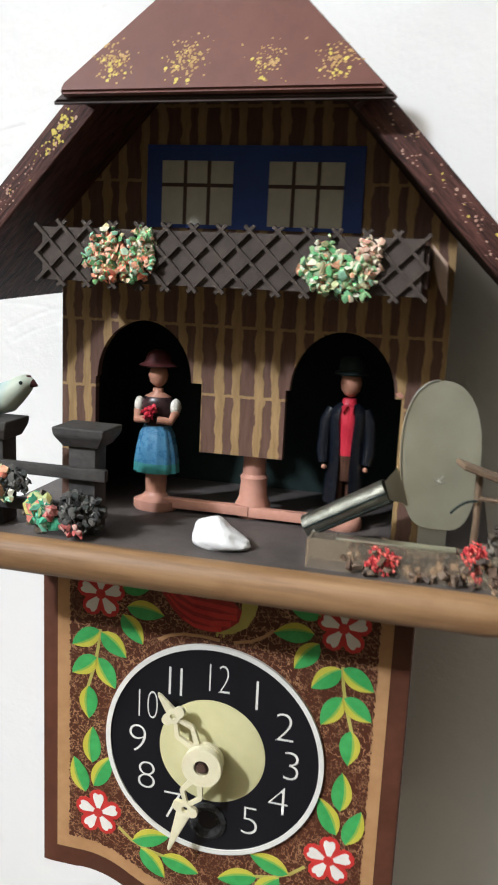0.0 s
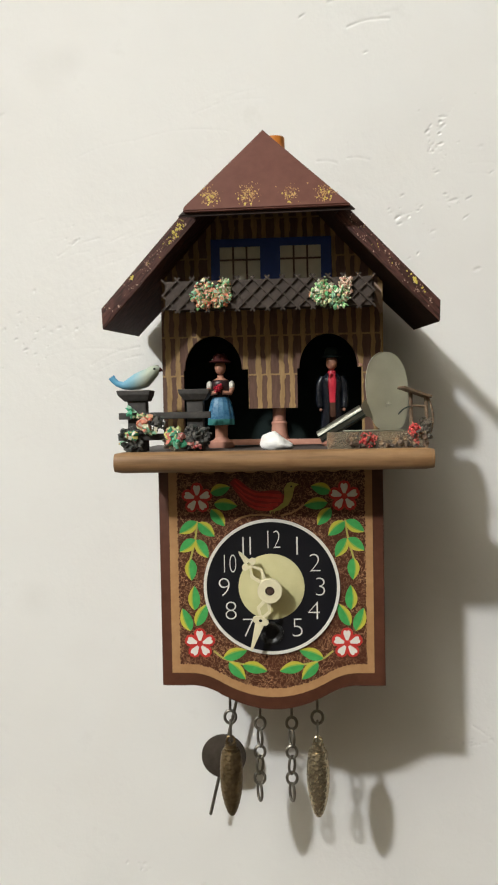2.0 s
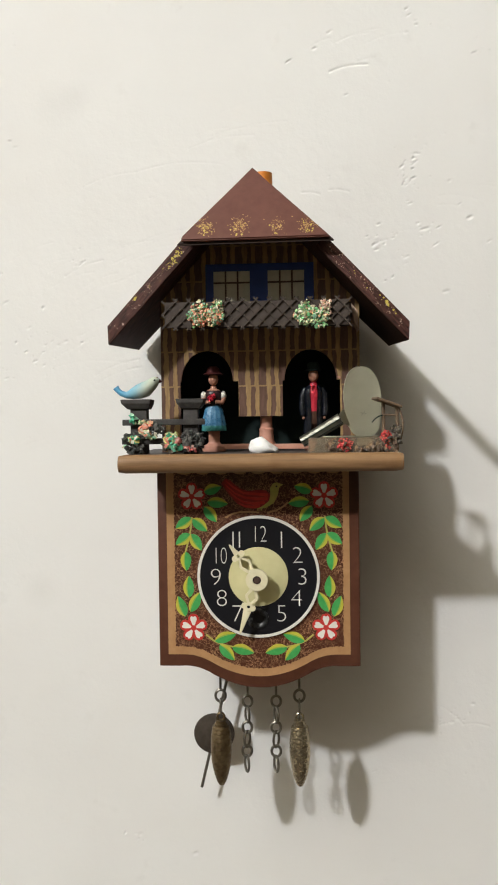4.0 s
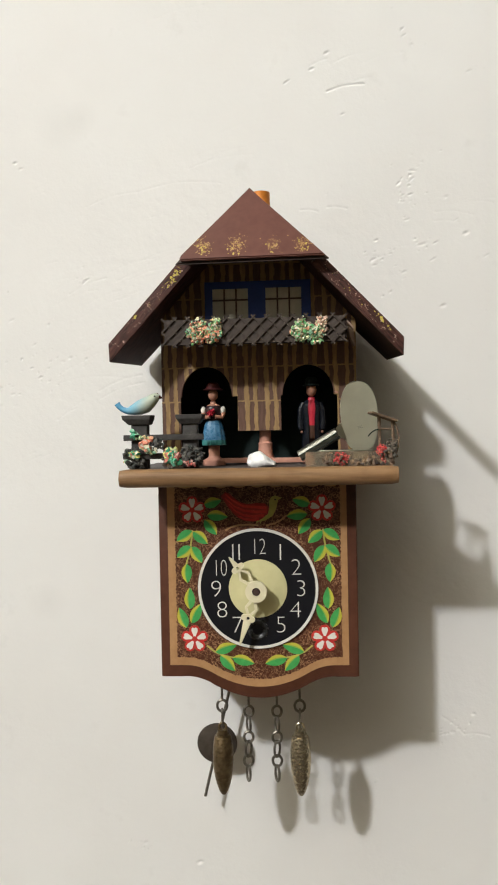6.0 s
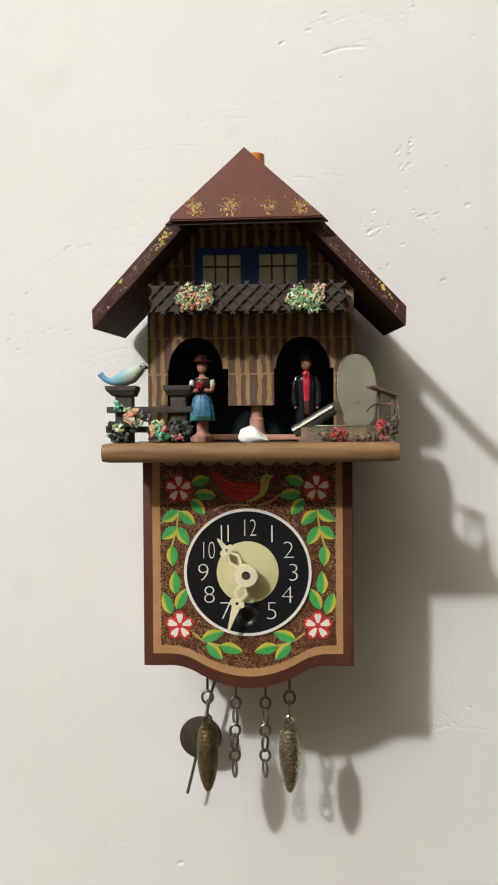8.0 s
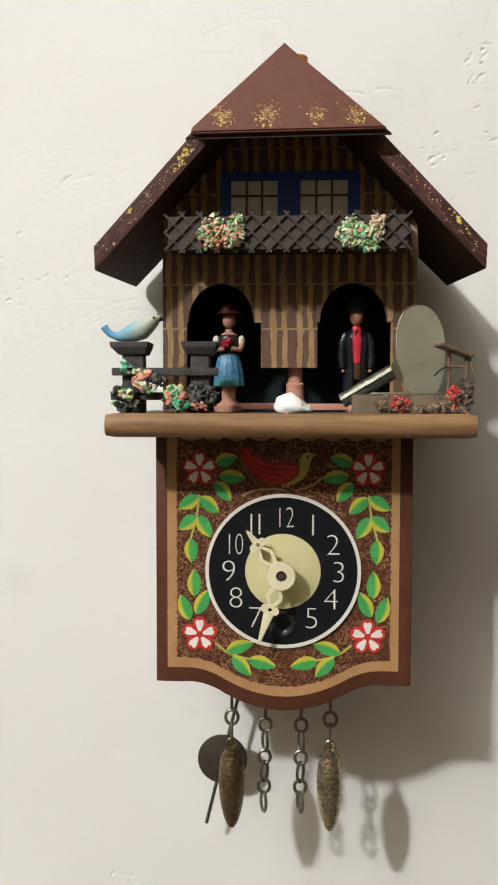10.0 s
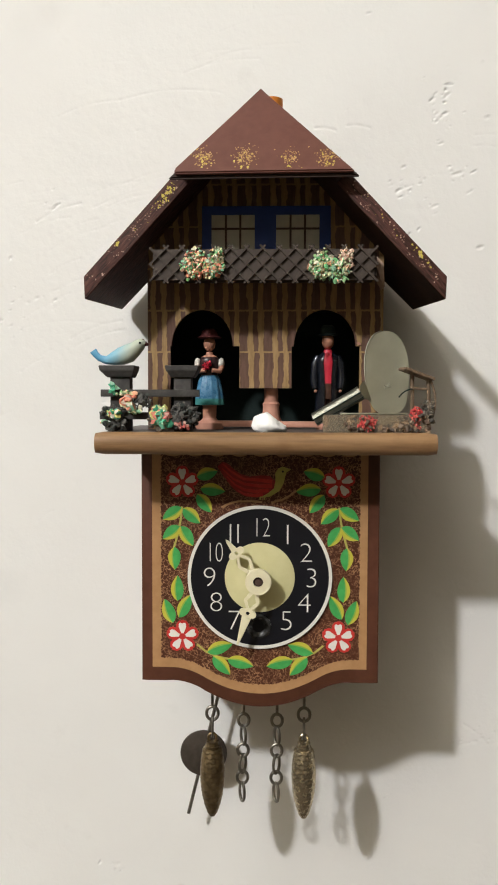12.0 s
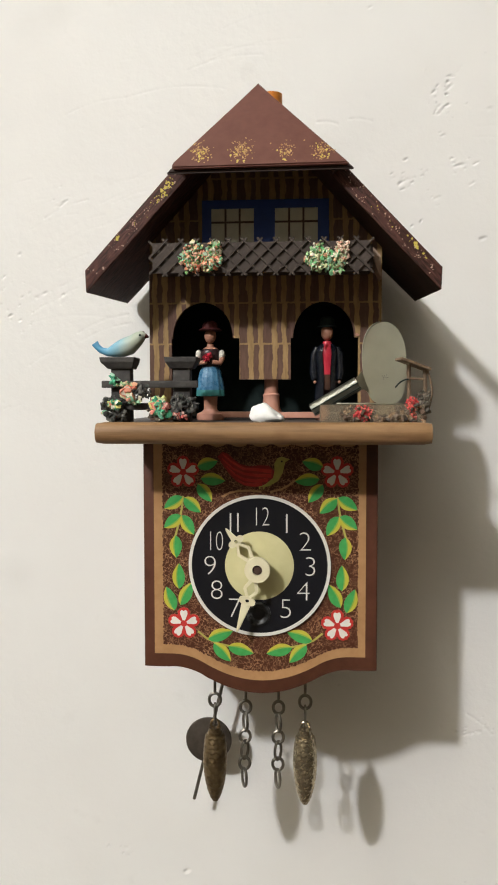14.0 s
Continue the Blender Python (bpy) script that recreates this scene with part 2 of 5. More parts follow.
WHITE = paint("print_white", (0.68, 0.66, 0.60), (0.76, 0.74, 0.68), 0.45, 400, 0.00003)
CREAM = paint("dial_cream", (0.54, 0.50, 0.26), (0.61, 0.57, 0.32), 0.5, 150, 0.00003)
IVORY = paint("ivory_plastic", (0.64, 0.58, 0.38), (0.73, 0.67, 0.47), 0.4, 250, 0.00004)
RED = paint("print_red", (0.44, 0.022, 0.020), (0.56, 0.045, 0.035), 0.45, 500, 0.00003)
GREEN = paint("print_green", (0.045, 0.29, 0.068), (0.070, 0.385, 0.105), 0.45, 500, 0.00003)
LEAFMIX = paint("print_leaf_green", (0.20, 0.37, 0.055), (0.27, 0.44, 0.085), 0.45, 500, 0.00003)
YELLOW = paint("print_yellow", (0.46, 0.425, 0.042), (0.55, 0.49, 0.065), 0.45, 500, 0.00003)
OLIVE = paint("print_olive", (0.36, 0.32, 0.07), (0.46, 0.41, 0.11), 0.5, 500, 0.00003)
GOLD = paint("gold_speckle", (0.32, 0.18, 0.05), (0.54, 0.36, 0.14), 0.6, 900, 0.0001)
LEMON = paint("lemon_speckle", (0.50, 0.39, 0.06), (0.66, 0.54, 0.12), 0.6, 900, 0.0001)
ROSE = paint("rose_speckle", (0.30, 0.15, 0.10), (0.62, 0.45, 0.36), 0.7, 900, 0.0001)
TIN = tin()
SPOUT = paint("worn_tin", (0.24, 0.235, 0.19), (0.44, 0.43, 0.36), 0.42, 320, 0.0003, 0.85)
MAROON = paint("print_maroon", (0.24, 0.014, 0.014), (0.32, 0.026, 0.022), 0.5, 500, 0.00003)
CLEAR = clear_plastic()
PINK = paint("pink_plastic", (0.42, 0.20, 0.14), (0.52, 0.27, 0.20), 0.45, 250, 0.00006)
SKIN = paint("doll_skin", (0.36, 0.165, 0.105), (0.46, 0.23, 0.155), 0.45, 500, 0.00005)
SKIRT = paint("skirt_blue", (0.03, 0.115, 0.22), (0.075, 0.21, 0.34), 0.28, 420, 0.0003, spec=0.5)
SKIRTHEM = paint("skirt_green", (0.03, 0.15, 0.15), (0.06, 0.24, 0.22), 0.35, 500, 0.0001)
BODICE = paint("bodice_black", (0.010, 0.009, 0.011), (0.05, 0.022, 0.022), 0.3, 500, 0.00005)
BLOUSE = paint("blouse_white", (0.55, 0.52, 0.45), (0.68, 0.65, 0.57), 0.4, 500, 0.00005)
HATRED = paint("hat_maroon", (0.050, 0.012, 0.012), (0.085, 0.022, 0.020), 0.5, 500, 0.00005)
SHIRT = paint("shirt_crimson", (0.40, 0.016, 0.035), (0.52, 0.03, 0.05), 0.4, 500, 0.00008)
COAT = paint("coat_black", (0.004, 0.005, 0.008), (0.010, 0.012, 0.018), 0.10, 330, 0.00025, spec=0.5, rough_var=0.04)
TROUSER = paint("trouser_brown", (0.050, 0.022, 0.014), (0.09, 0.042, 0.026), 0.4, 500, 0.00005)
QUARTZ = paint("white_stone", (0.80, 0.78, 0.75), (0.90, 0.89, 0.87), 0.35, 420, 0.0004)
TWIG = paint("twig_wood", (0.11, 0.070, 0.042), (0.22, 0.15, 0.095), 0.7, 700, 0.0002, stretch=(1, 1, 0.3))
ORANGE = paint("orange_chimney", (0.55, 0.17, 0.02), (0.70, 0.26, 0.04), 0.5, 300, 0.0001)
IRON = paint("dark_steel", (0.16, 0.145, 0.12), (0.27, 0.245, 0.205), 0.38, 600, 0.0001, 0.9)
BOB = paint("bob_gunmetal", (0.065, 0.052, 0.042), (0.11, 0.090, 0.072), 0.5, 300, 0.0001, 0.6)
CONE_OLD = bronze("antique_brass", (0.12, 0.085, 0.045), (0.25, 0.18, 0.095), 0.42)
CONE_NEW = bronze("polished_brass", (0.33, 0.270, 0.180), (0.52, 0.44, 0.30), 0.26)
POSY = crumbs("posy_crumbs", [(0.80, 0.28, 0.16), (0.16, 0.52, 0.26), (0.76, 0.67, 0.34), (0.80, 0.36, 0.22), (0.80, 0.24, 0.14), (0.82, 0.48, 0.34), (0.26, 0.55, 0.36), (0.80, 0.44, 0.30), (0.72, 0.67, 0.50), (0.22, 0.48, 0.18), (0.74, 0.44, 0.32), (0.44, 0.58, 0.40), (0.14, 0.34, 0.14)])
PALEPOSY = crumbs("pale_posy_crumbs", [(0.78, 0.40, 0.24), (0.17, 0.50, 0.20), (0.80, 0.74, 0.58), (0.32, 0.54, 0.25), (0.70, 0.64, 0.38), (0.46, 0.60, 0.38), (0.20, 0.46, 0.22), (0.74, 0.70, 0.55), (0.58, 0.60, 0.32), (0.28, 0.52, 0.34)])
PEACH = crumbs("peach_crumbs", [(0.70, 0.36, 0.26), (0.72, 0.48, 0.36), (0.66, 0.42, 0.30), (0.74, 0.62, 0.48), (0.42, 0.46, 0.26)])
MIXED = crumbs("mixed_crumbs", [(0.58, 0.52, 0.16), (0.07, 0.40, 0.22), (0.58, 0.60, 0.34), (0.06, 0.34, 0.19), (0.66, 0.22, 0.16), (0.74, 0.68, 0.56), (0.46, 0.52, 0.22), (0.16, 0.50, 0.34)])
GREY = crumbs("grey_crumbs", [(0.035, 0.033, 0.030), (0.08, 0.076, 0.068), (0.034, 0.04, 0.034), (0.09, 0.085, 0.075), (0.025, 0.023, 0.021), (0.14, 0.135, 0.12)])
BROWNMOSS = crumbs("brown_moss", [(0.10, 0.075, 0.05), (0.16, 0.13, 0.095), (0.06, 0.045, 0.032), (0.21, 0.18, 0.14), (0.08, 0.07, 0.055)])
BARK = crumbs("bark_chips", [(0.21, 0.125, 0.07), (0.10, 0.058, 0.035), (0.30, 0.195, 0.115), (0.06, 0.042, 0.032), (0.16, 0.11, 0.075)])
SCARLET = crumbs("scarlet_crumbs", [(0.66, 0.06, 0.055), (0.52, 0.03, 0.04), (0.76, 0.15, 0.12)])
CORAL = crumbs("coral_crumbs", [(0.70, 0.20, 0.12), (0.76, 0.30, 0.2), (0.66, 0.52, 0.4)])
SPRIG = crumbs("sprig_crumbs", [(0.10, 0.48, 0.28), (0.18, 0.54, 0.36), (0.06, 0.36, 0.20), (0.34, 0.58, 0.42)])
ROSEBUD = crumbs("rosebud_crumbs", [(0.46, 0.10, 0.09), (0.50, 0.18, 0.15), (0.58, 0.36, 0.30)])


# ---------------------------------------------------------------- mesh helpers
ORG = {}


def thing(name, origin, label, category, group="", kind=""):
    e = new(name)
    e.empty_display_size = 0.005
    e.location = origin
    ORG[e.name] = Vector(origin)
    return tagged(e, label, category, group, kind)


def mesh_of(bm, name, org, mats, smooth=None):
    for v in bm.verts:
        v.co -= org
    bmesh.ops.recalc_face_normals(bm, faces=bm.faces[:])
    me = bpy.data.meshes.new(name)
    bm.to_mesh(me)
    bm.free()
    for m in mats if isinstance(mats, (list, tuple)) else [mats]:
        me.materials.append(m)
    if smooth is not None:
        me.shade_smooth()
        me.set_sharp_from_angle(angle=radians(smooth))
    return me


def part(name, bm, mats, parent, label="", smooth=35):
    """One mesh object under a thing or a part; bm is in world places."""
    org = ORG[parent.name]
    ob = new(name, mesh_of(bm, name, org, mats, smooth))
    ob.parent = parent
    ORG[ob.name] = org
    return tagged(ob, label)


def solo(name, bm, mats, origin, label, category, group="", kind="", smooth=35):
    """A thing that is one mesh."""
    ob = new(name, mesh_of(bm, name, Vector(origin), mats, smooth))
    ob.location = origin
    ORG[ob.name] = Vector(origin)
    return tagged(ob, label, category, group, kind)


def box(bm, x0, x1, y0, y1, z0, z1, mi=0, bev=0.0):
    m = Matrix.LocRotScale(((x0 + x1) / 2, (y0 + y1) / 2, (z0 + z1) / 2), None, (x1 - x0, y1 - y0, z1 - z0))
    vs = bmesh.ops.create_cube(bm, size=1.0, matrix=m)["verts"]
    fs = {f for v in vs for f in v.link_faces}
    for f in fs:
        f.material_index = mi
    if bev:
        r = bmesh.ops.bevel(bm, geom=list({e for f in fs for e in f.edges}), offset=bev, segments=2, affect="EDGES", profile=0.6)
        for f in r["faces"]:
            f.material_index = mi
    return bm


def slab(bm, pts, y0, y1, mi=0, bev=0.0):
    """A plate whose outline in x, z is pts, from front y0 to back y1."""
    vs = [bm.verts.new((x, y0, z)) for x, z in pts]
    f = bm.faces.new(vs)
    r = bmesh.ops.extrude_face_region(bm, geom=[f])
    nv = [g for g in r["geom"] if isinstance(g, bmesh.types.BMVert)]
    for v in nv:
        v.co.y = y1
    fs = {f} | {g for v in nv for g in v.link_faces}
    for g in fs:
        g.material_index = mi
    if bev:
        rim = [e for e in f.edges]
        r = bmesh.ops.bevel(bm, geom=rim, offset=bev, segments=2, affect="EDGES", profile=0.5)
        for g in r["faces"]:
            g.material_index = mi
    return bm


def face(bm, pts, y, mi=0):
    f = bm.faces.new([bm.verts.new((x, y, z)) for x, z in pts])
    f.material_index = mi
    return f


def disc_pts(cx, cz, rx, rz=None, n=64, a0=0.0, a1=2 * math.pi):
    rz = rx if rz is None else rz
    full = abs(a1 - a0 - 2 * math.pi) < 1e-6
    return [(cx + rx * math.cos(a0 + (a1 - a0) * i / (n if full else n - 1)), cz + rz * math.sin(a0 + (a1 - a0) * i / (n if full else n - 1))) for i in range(n)]


def ring_plate(bm, outer, inner, y0, y1, mi=0):
    """A flat frame between two outlines with as many points each."""
    n = len(outer)
    o0, i0 = [bm.verts.new((x, y0, z)) for x, z in outer], [bm.verts.new((x, y0, z)) for x, z in inner]
    o1, i1 = [bm.verts.new((x, y1, z)) for x, z in outer], [bm.verts.new((x, y1, z)) for x, z in inner]
    for k in range(n):
        j = (k + 1) % n
        for q in ((o0[k], o0[j], i0[j], i0[k]), (o1[k], i1[k], i1[j], o1[j]), (o0[k], o1[k], o1[j], o0[j]), (i0[k], i0[j], i1[j], i1[k])):
            bm.faces.new(q).material_index = mi
    return bm


def lathe(bm, prof, cx, cy, n=32, mi=0, squash=1.0, wob=None):
    """Rings (r, z) turned about the upright axis; prof rows may hold a material index as third number."""
    rings = []
    for row in prof:
        r, z = row[0], row[1]
        rings.append([bm.verts.new((cx + r * (1 + (wob(2 * math.pi * k / n, z) if wob else 0)) * math.cos(2 * math.pi * k / n),
                                    cy + squash * r * (1 + (wob(2 * math.pi * k / n, z) if wob else 0)) * math.sin(2 * math.pi * k / n), z)) for k in range(n)])
    for a, (lo, hi) in enumerate(zip(rings, rings[1:])):
        m = prof[a][2] if len(prof[a]) > 2 else mi
        for k in range(n):
            bm.faces.new((lo[k], lo[(k + 1) % n], hi[(k + 1) % n], hi[k])).material_index = m
    bm.faces.new(rings[0][::-1]).material_index = prof[0][2] if len(prof[0]) > 2 else mi
    bm.faces.new(rings[-1]).material_index = prof[-2][2] if len(prof[-2]) > 2 else mi
    return bm


def tube(bm, pts, r, n=8, mi=0, closed=False):
    """A round wire or rod along pts; r is one radius or one for each point."""
    pts = [Vector(p) for p in pts]
    m = len(pts)
    rings = []
    side = None
    for i, p in enumerate(pts):
        a, b = (pts[i - 1], pts[(i + 1) % m]) if closed else (pts[max(i - 1, 0)], pts[min(i + 1, m - 1)])
        d = (b - a).normalized()
        if side is None:
            side = d.orthogonal().normalized()
        side = (side - d * side.dot(d)).normalized()
        up = d.cross(side)
        rr = r[i] if isinstance(r, (list, tuple)) else r
        rings.append([bm.verts.new(p + rr * (math.cos(2 * math.pi * k / n) * side + math.sin(2 * math.pi * k / n) * up)) for k in range(n)])
    for i in range(m if closed else m - 1):
        lo, hi = rings[i], rings[(i + 1) % m]
        for k in range(n):
            bm.faces.new((lo[k], lo[(k + 1) % n], hi[(k + 1) % n], hi[k])).material_index = mi
    if not closed:
        bm.faces.new(rings[0][::-1]).material_index = mi
        bm.faces.new(rings[-1]).material_index = mi
    return bm


def blob(bm, c, r, seed=0, mi=0, sub=2, rough=0.25, freq=1.6):
    """A rough lump: r is a radius or one for each axis."""
    r = Vector(r) if isinstance(r, (tuple, list)) else Vector((r, r, r))
    vs = bmesh.ops.create_icosphere(bm, subdivisions=sub, radius=1.0)["verts"]
    for v in vs:
        d = v.co.normalized()
        k = 1 + rough * noise.noise(d * freq + Vector((seed * 3.17, seed * 1.3, seed * 0.7)))
        v.co = Vector((d.x * r.x, d.y * r.y, d.z * r.z)) * k + Vector(c)
    for f in {f for v in vs for f in v.link_faces}:
        f.material_index = mi
    return bm


def clump(bm, c, size, n, r, seed, mi=0, sub=1, flakes=0.5):
    """Many small crumbs heaped in a rounded mass with an uneven outline."""
    rnd = random.Random(seed)
    for i in range(n):
        d = Vector((rnd.gauss(0, 1), rnd.gauss(0, 1), rnd.gauss(0, 1))).normalized()
        k = rnd.uniform(0.35, 1.0)
        k *= 1 + 0.25 * noise.noise(d * 1.7 + Vector((seed, 0, 0)))
        p = Vector(c) + Vector((d.x * size[0], d.y * size[1], d.z * size[2])) * k
        q = rnd.uniform(0.6, 1.25) * r
        if rnd.random() < flakes:
            m = Matrix.LocRotScale(p, Euler((rnd.uniform(-0.9, 0.9), rnd.uniform(0, 6.3), rnd.uniform(-0.9, 0.9))), Vector((1, 1, 1)))
            old = len(bm.verts)
            blob(bm, (0, 0, 0), (q * rnd.uniform(0.9, 1.6), q * rnd.uniform(0.25, 0.45), q * rnd.uniform(0.6, 1.0)), seed + i * 0.37, mi, sub, 0.9, 1.6)
            bm.verts.ensure_lookup_table()
            bmesh.ops.transform(bm, matrix=m, verts=[bm.verts[j] for j in range(old, len(bm.verts))])
        else:
            blob(bm, p, (q * rnd.uniform(0.7, 1.2), q * rnd.uniform(0.7, 1.2), q * rnd.uniform(0.7, 1.2)), seed + i * 0.37, mi, sub, 0.7, 2.0)
    return bm


# ---------------------------------------------------------------- the room
def fine(lo, hi, step, outer_lo, outer_hi):
    return np.array(sorted([*outer_lo, *np.arange(lo, hi + 1e-9, step), *outer_hi]))


def clock_wall():
    """The plastered wall, with its pits, scratches and trowel marks as relief; its face lies at y = 0 or behind."""
    xs = fine(-0.162, 0.140, 0.0004, (-2.8, -1.0, -0.5, -0.3, -0.2), (0.2, 0.3, 0.5, 1.0, 2.8))
    zs = fine(1.275, 1.765, 0.0004, (0.0, 0.5, 0.9, 1.1, 1.2), (1.8, 1.95, 2.4, 3.58))
    X, Z = np.meshgrid(xs, zs)
    Y = np.full_like(X, 0.0004)
    rng = np.random.RandomState(7)
    for k in range(16):
        a, f, ph = rng.uniform(0, math.pi), rng.uniform(30, 130), rng.uniform(0, 6)
        Y += 0.00003 * (1 + np.sin((X * math.cos(a) + Z * math.sin(a)) * f + ph + 2 * np.sin(X * 23 + k) + 1.5 * np.sin(Z * 31 - k)))
    pits = [(rng.uniform(-0.18, 0.18), rng.uniform(1.26, 1.79), rng.uniform(0.0004, 0.0008), rng.uniform(0.0001, 0.00035)) for _ in range(90)]
    for cx, cz, sx, sz, n in ((0.079, 1.650, 0.006, 0.008, 16), (0.079, 1.725, 0.004, 0.005, 5), (0.0635, 1.612, 0.006, 0.004, 9), (0.086, 1.620, 0.004, 0.003, 5),
                              (-0.119, 1.560, 0.010, 0.007, 12), (-0.138, 1.546, 0.006, 0.005, 6), (0.096, 1.367, 0.009, 0.003, 10), (-0.1276, 1.667, 0.001, 0.001, 2),
                              (-0.1283, 1.720, 0.002, 0.002, 3), (0.1124, 1.707, 0.003, 0.004, 3), (-0.0665, 1.302, 0.006, 0.003, 5), (-0.095, 1.606, 0.004, 0.003, 4)):
        pits += [(cx + rng.normal(0, sx), cz + rng.normal(0, sz), rng.uniform(0.0003, 0.0010), rng.uniform(0.0002, 0.0008)) for _ in range(int(1.8 * n))]
    for _ in range(70):
        cx, cz, r = rng.uniform(-0.16, 0.14), rng.uniform(1.28, 1.76), rng.uniform(0.0015, 0.005)
        Y += rng.uniform(0.00004, 0.00016) * np.exp(-((X - cx) / r) ** 2 - ((Z - cz) / (r * rng.uniform(0.4, 1.1))) ** 2)
    nicks = [(0.0710, 1.7400), (0.1100, 1.7060), (0.0770, 1.7260), (0.0760, 1.7290), (0.0290, 1.7110), (0.0370, 1.7190), (0.0160, 1.7050), (0.0450, 1.6870), (0.0730, 1.6500), (0.0800, 1.6520),
             (0.0740, 1.6420), (0.0790, 1.6440), (0.0770, 1.6310), (0.0970, 1.6420), (0.1020, 1.6300), (0.1070, 1.6230), (0.0850, 1.6180), (0.0900, 1.6100), (0.1170, 1.6110), (0.0750, 1.6040),
             (0.0640, 1.5920), (0.0680, 1.5940), (0.0950, 1.5860), (0.0590, 1.6110), (-0.1300, 1.6690), (-0.0930, 1.6050), (-0.1340, 1.5850), (-0.1290, 1.5640), (-0.1190, 1.5540), (-0.1140, 1.5820),
             (-0.1360, 1.6000), (-0.0670, 1.3030), (-0.0380, 1.2930), (0.0610, 1.6210)]
    pits += [(cx, cz, rng.uniform(0.0007, 0.0013), rng.uniform(0.0005, 0.0009)) for cx, cz in nicks]
    for cx, cz, r, d in pits:
        e = rng.uniform(0.6, 1.6)
        lean, r = rng.uniform(-1.2, -0.1), 0.82 * r
        i0, i1 = np.searchsorted(zs, (cz - 0.005, cz + 0.005))
        j0, j1 = np.searchsorted(xs, (cx - 0.005, cx + 0.005))
        dx, dz = X[i0:i1, j0:j1] - cx, Z[i0:i1, j0:j1] - cz
        rag = 1 + 0.35 * np.sin(dx * 5200 + cx * 9000) * np.sin(dz * 4700 + cz * 8000)
        Y[i0:i1, j0:j1] += 0.62 * d * np.exp(-((((dx + lean * dz) / (r * e)) ** 2 + (dz / r) ** 2) * rag) ** 1.5)
    cuts = [(0.0370, 1.6990, 0.0560, 1.7020, 0.0015), (0.0220, 1.6380, 0.0310, 1.6370, 0.0008), (0.0360, 1.6390, 0.0460, 1.6380, 0.0008), (-0.0920, 1.6440, -0.0640, 1.6510, 0.0005),
            (-0.0640, 1.6510, -0.0200, 1.6540, 0.0004), (-0.1020, 1.5980, -0.0820, 1.6060, 0.0006), (-0.0870, 1.5460, -0.0640, 1.5540, 0.0006), (-0.0860, 1.5420, -0.0630, 1.5500, 0.0005),
            (-0.1070, 1.5330, -0.0960, 1.5410, 0.0005), (-0.1100, 1.5310, -0.1000, 1.5370, 0.0005), (-0.1420, 1.4950, -0.1150, 1.5130, 0.0005), (-0.1410, 1.4990, -0.1200, 1.5120, 0.0005),
            (-0.1420, 1.5020, -0.1230, 1.5140, 0.0004), (0.0910, 1.3720, 0.1020, 1.3630, 0.0010), (0.1020, 1.3630, 0.1150, 1.3620, 0.0008), (0.0580, 1.6100, 0.0650, 1.6130, 0.0008),
            (0.0260, 1.7110, 0.0370, 1.7160, 0.0005), (-0.1030, 1.4630, -0.0960, 1.4680, 0.0005)]
    cuts += [(x, z, x + rng.normal(0, 0.02), z + rng.normal(0, 0.012), 0.0002) for x, z in zip(rng.uniform(-0.16, 0.14, 22), rng.uniform(1.28, 1.76, 22))]
    for gx, gz, n, ln, slope in ((-0.085, 1.583, 7, 0.024, 0.42), (-0.075, 1.607, 8, 0.034, 0.27), (-0.098, 1.566, 6, 0.018, 0.5), (-0.112, 1.556, 6, 0.014, 0.6), (-0.115, 1.60, 5, 0.03, 0.35),
                                 (-0.03, 1.672, 5, 0.04, 0.2), (0.05, 1.716, 4, 0.02, 0.25), (-0.11, 1.50, 5, 0.012, 0.8), (0.105, 1.64, 4, 0.02, -0.1), (-0.07, 1.74, 4, 0.03, 0.3)):
        for _ in range(n):
            x, z, L = gx + rng.normal(0, 0.008), gz + rng.normal(0, 0.007), ln * rng.uniform(0.4, 1.1)
            cuts.append((x, z, x + L, z + L * slope * rng.uniform(0.85, 1.15), rng.uniform(0.00015, 0.0004)))
    for ax, az, bx, bz, d in cuts:
        vx, vz = bx - ax, bz - az
        q = vx * vx + vz * vz
        t = np.clip(((X - ax) * vx + (Z - az) * vz) / q, 0, 1)
        bow = 0.06 * math.sqrt(q) * np.sin(t * math.pi)
        dist = np.hypot(X - ax - t * vx, Z - az - t * vz - bow)
        Y += 0.33 * d * np.exp(-(dist / 0.00052) ** 2) * (0.75 + 0.25 * np.sin(t * rng.uniform(4, 14) + ax * 900))
    edge = (X < -0.17) | (X > 0.15) | (Z < 1.26) | (Z > 1.78)
    Y[edge] = 0.0004
    h, w = X.shape
    co = np.stack([X, Y, Z], -1).reshape(-1, 3)
    i = np.arange(h * w).reshape(h, w)
    quads = np.stack([i[:-1, :-1], i[:-1, 1:], i[1:, 1:], i[1:, :-1]], -1).reshape(-1, 4)
    me = bpy.data.meshes.new("wall_north")
    me.from_pydata(co.tolist(), [], quads.tolist())
    me.shade_smooth()
    me.materials.append(WALL)
    tagged(new("wall_north", me), "pitted white plaster wall with scratches and trowel marks", "wall", "", "structure")
    bm = box(bmesh.new(), -2.8, 2.8, 0.004, 0.12, 0.0, 3.58)
    solo("wall_core", bm, ROOM, (0, 0, 0), "white wall behind the plaster skin", "wall", "", "structure", None)


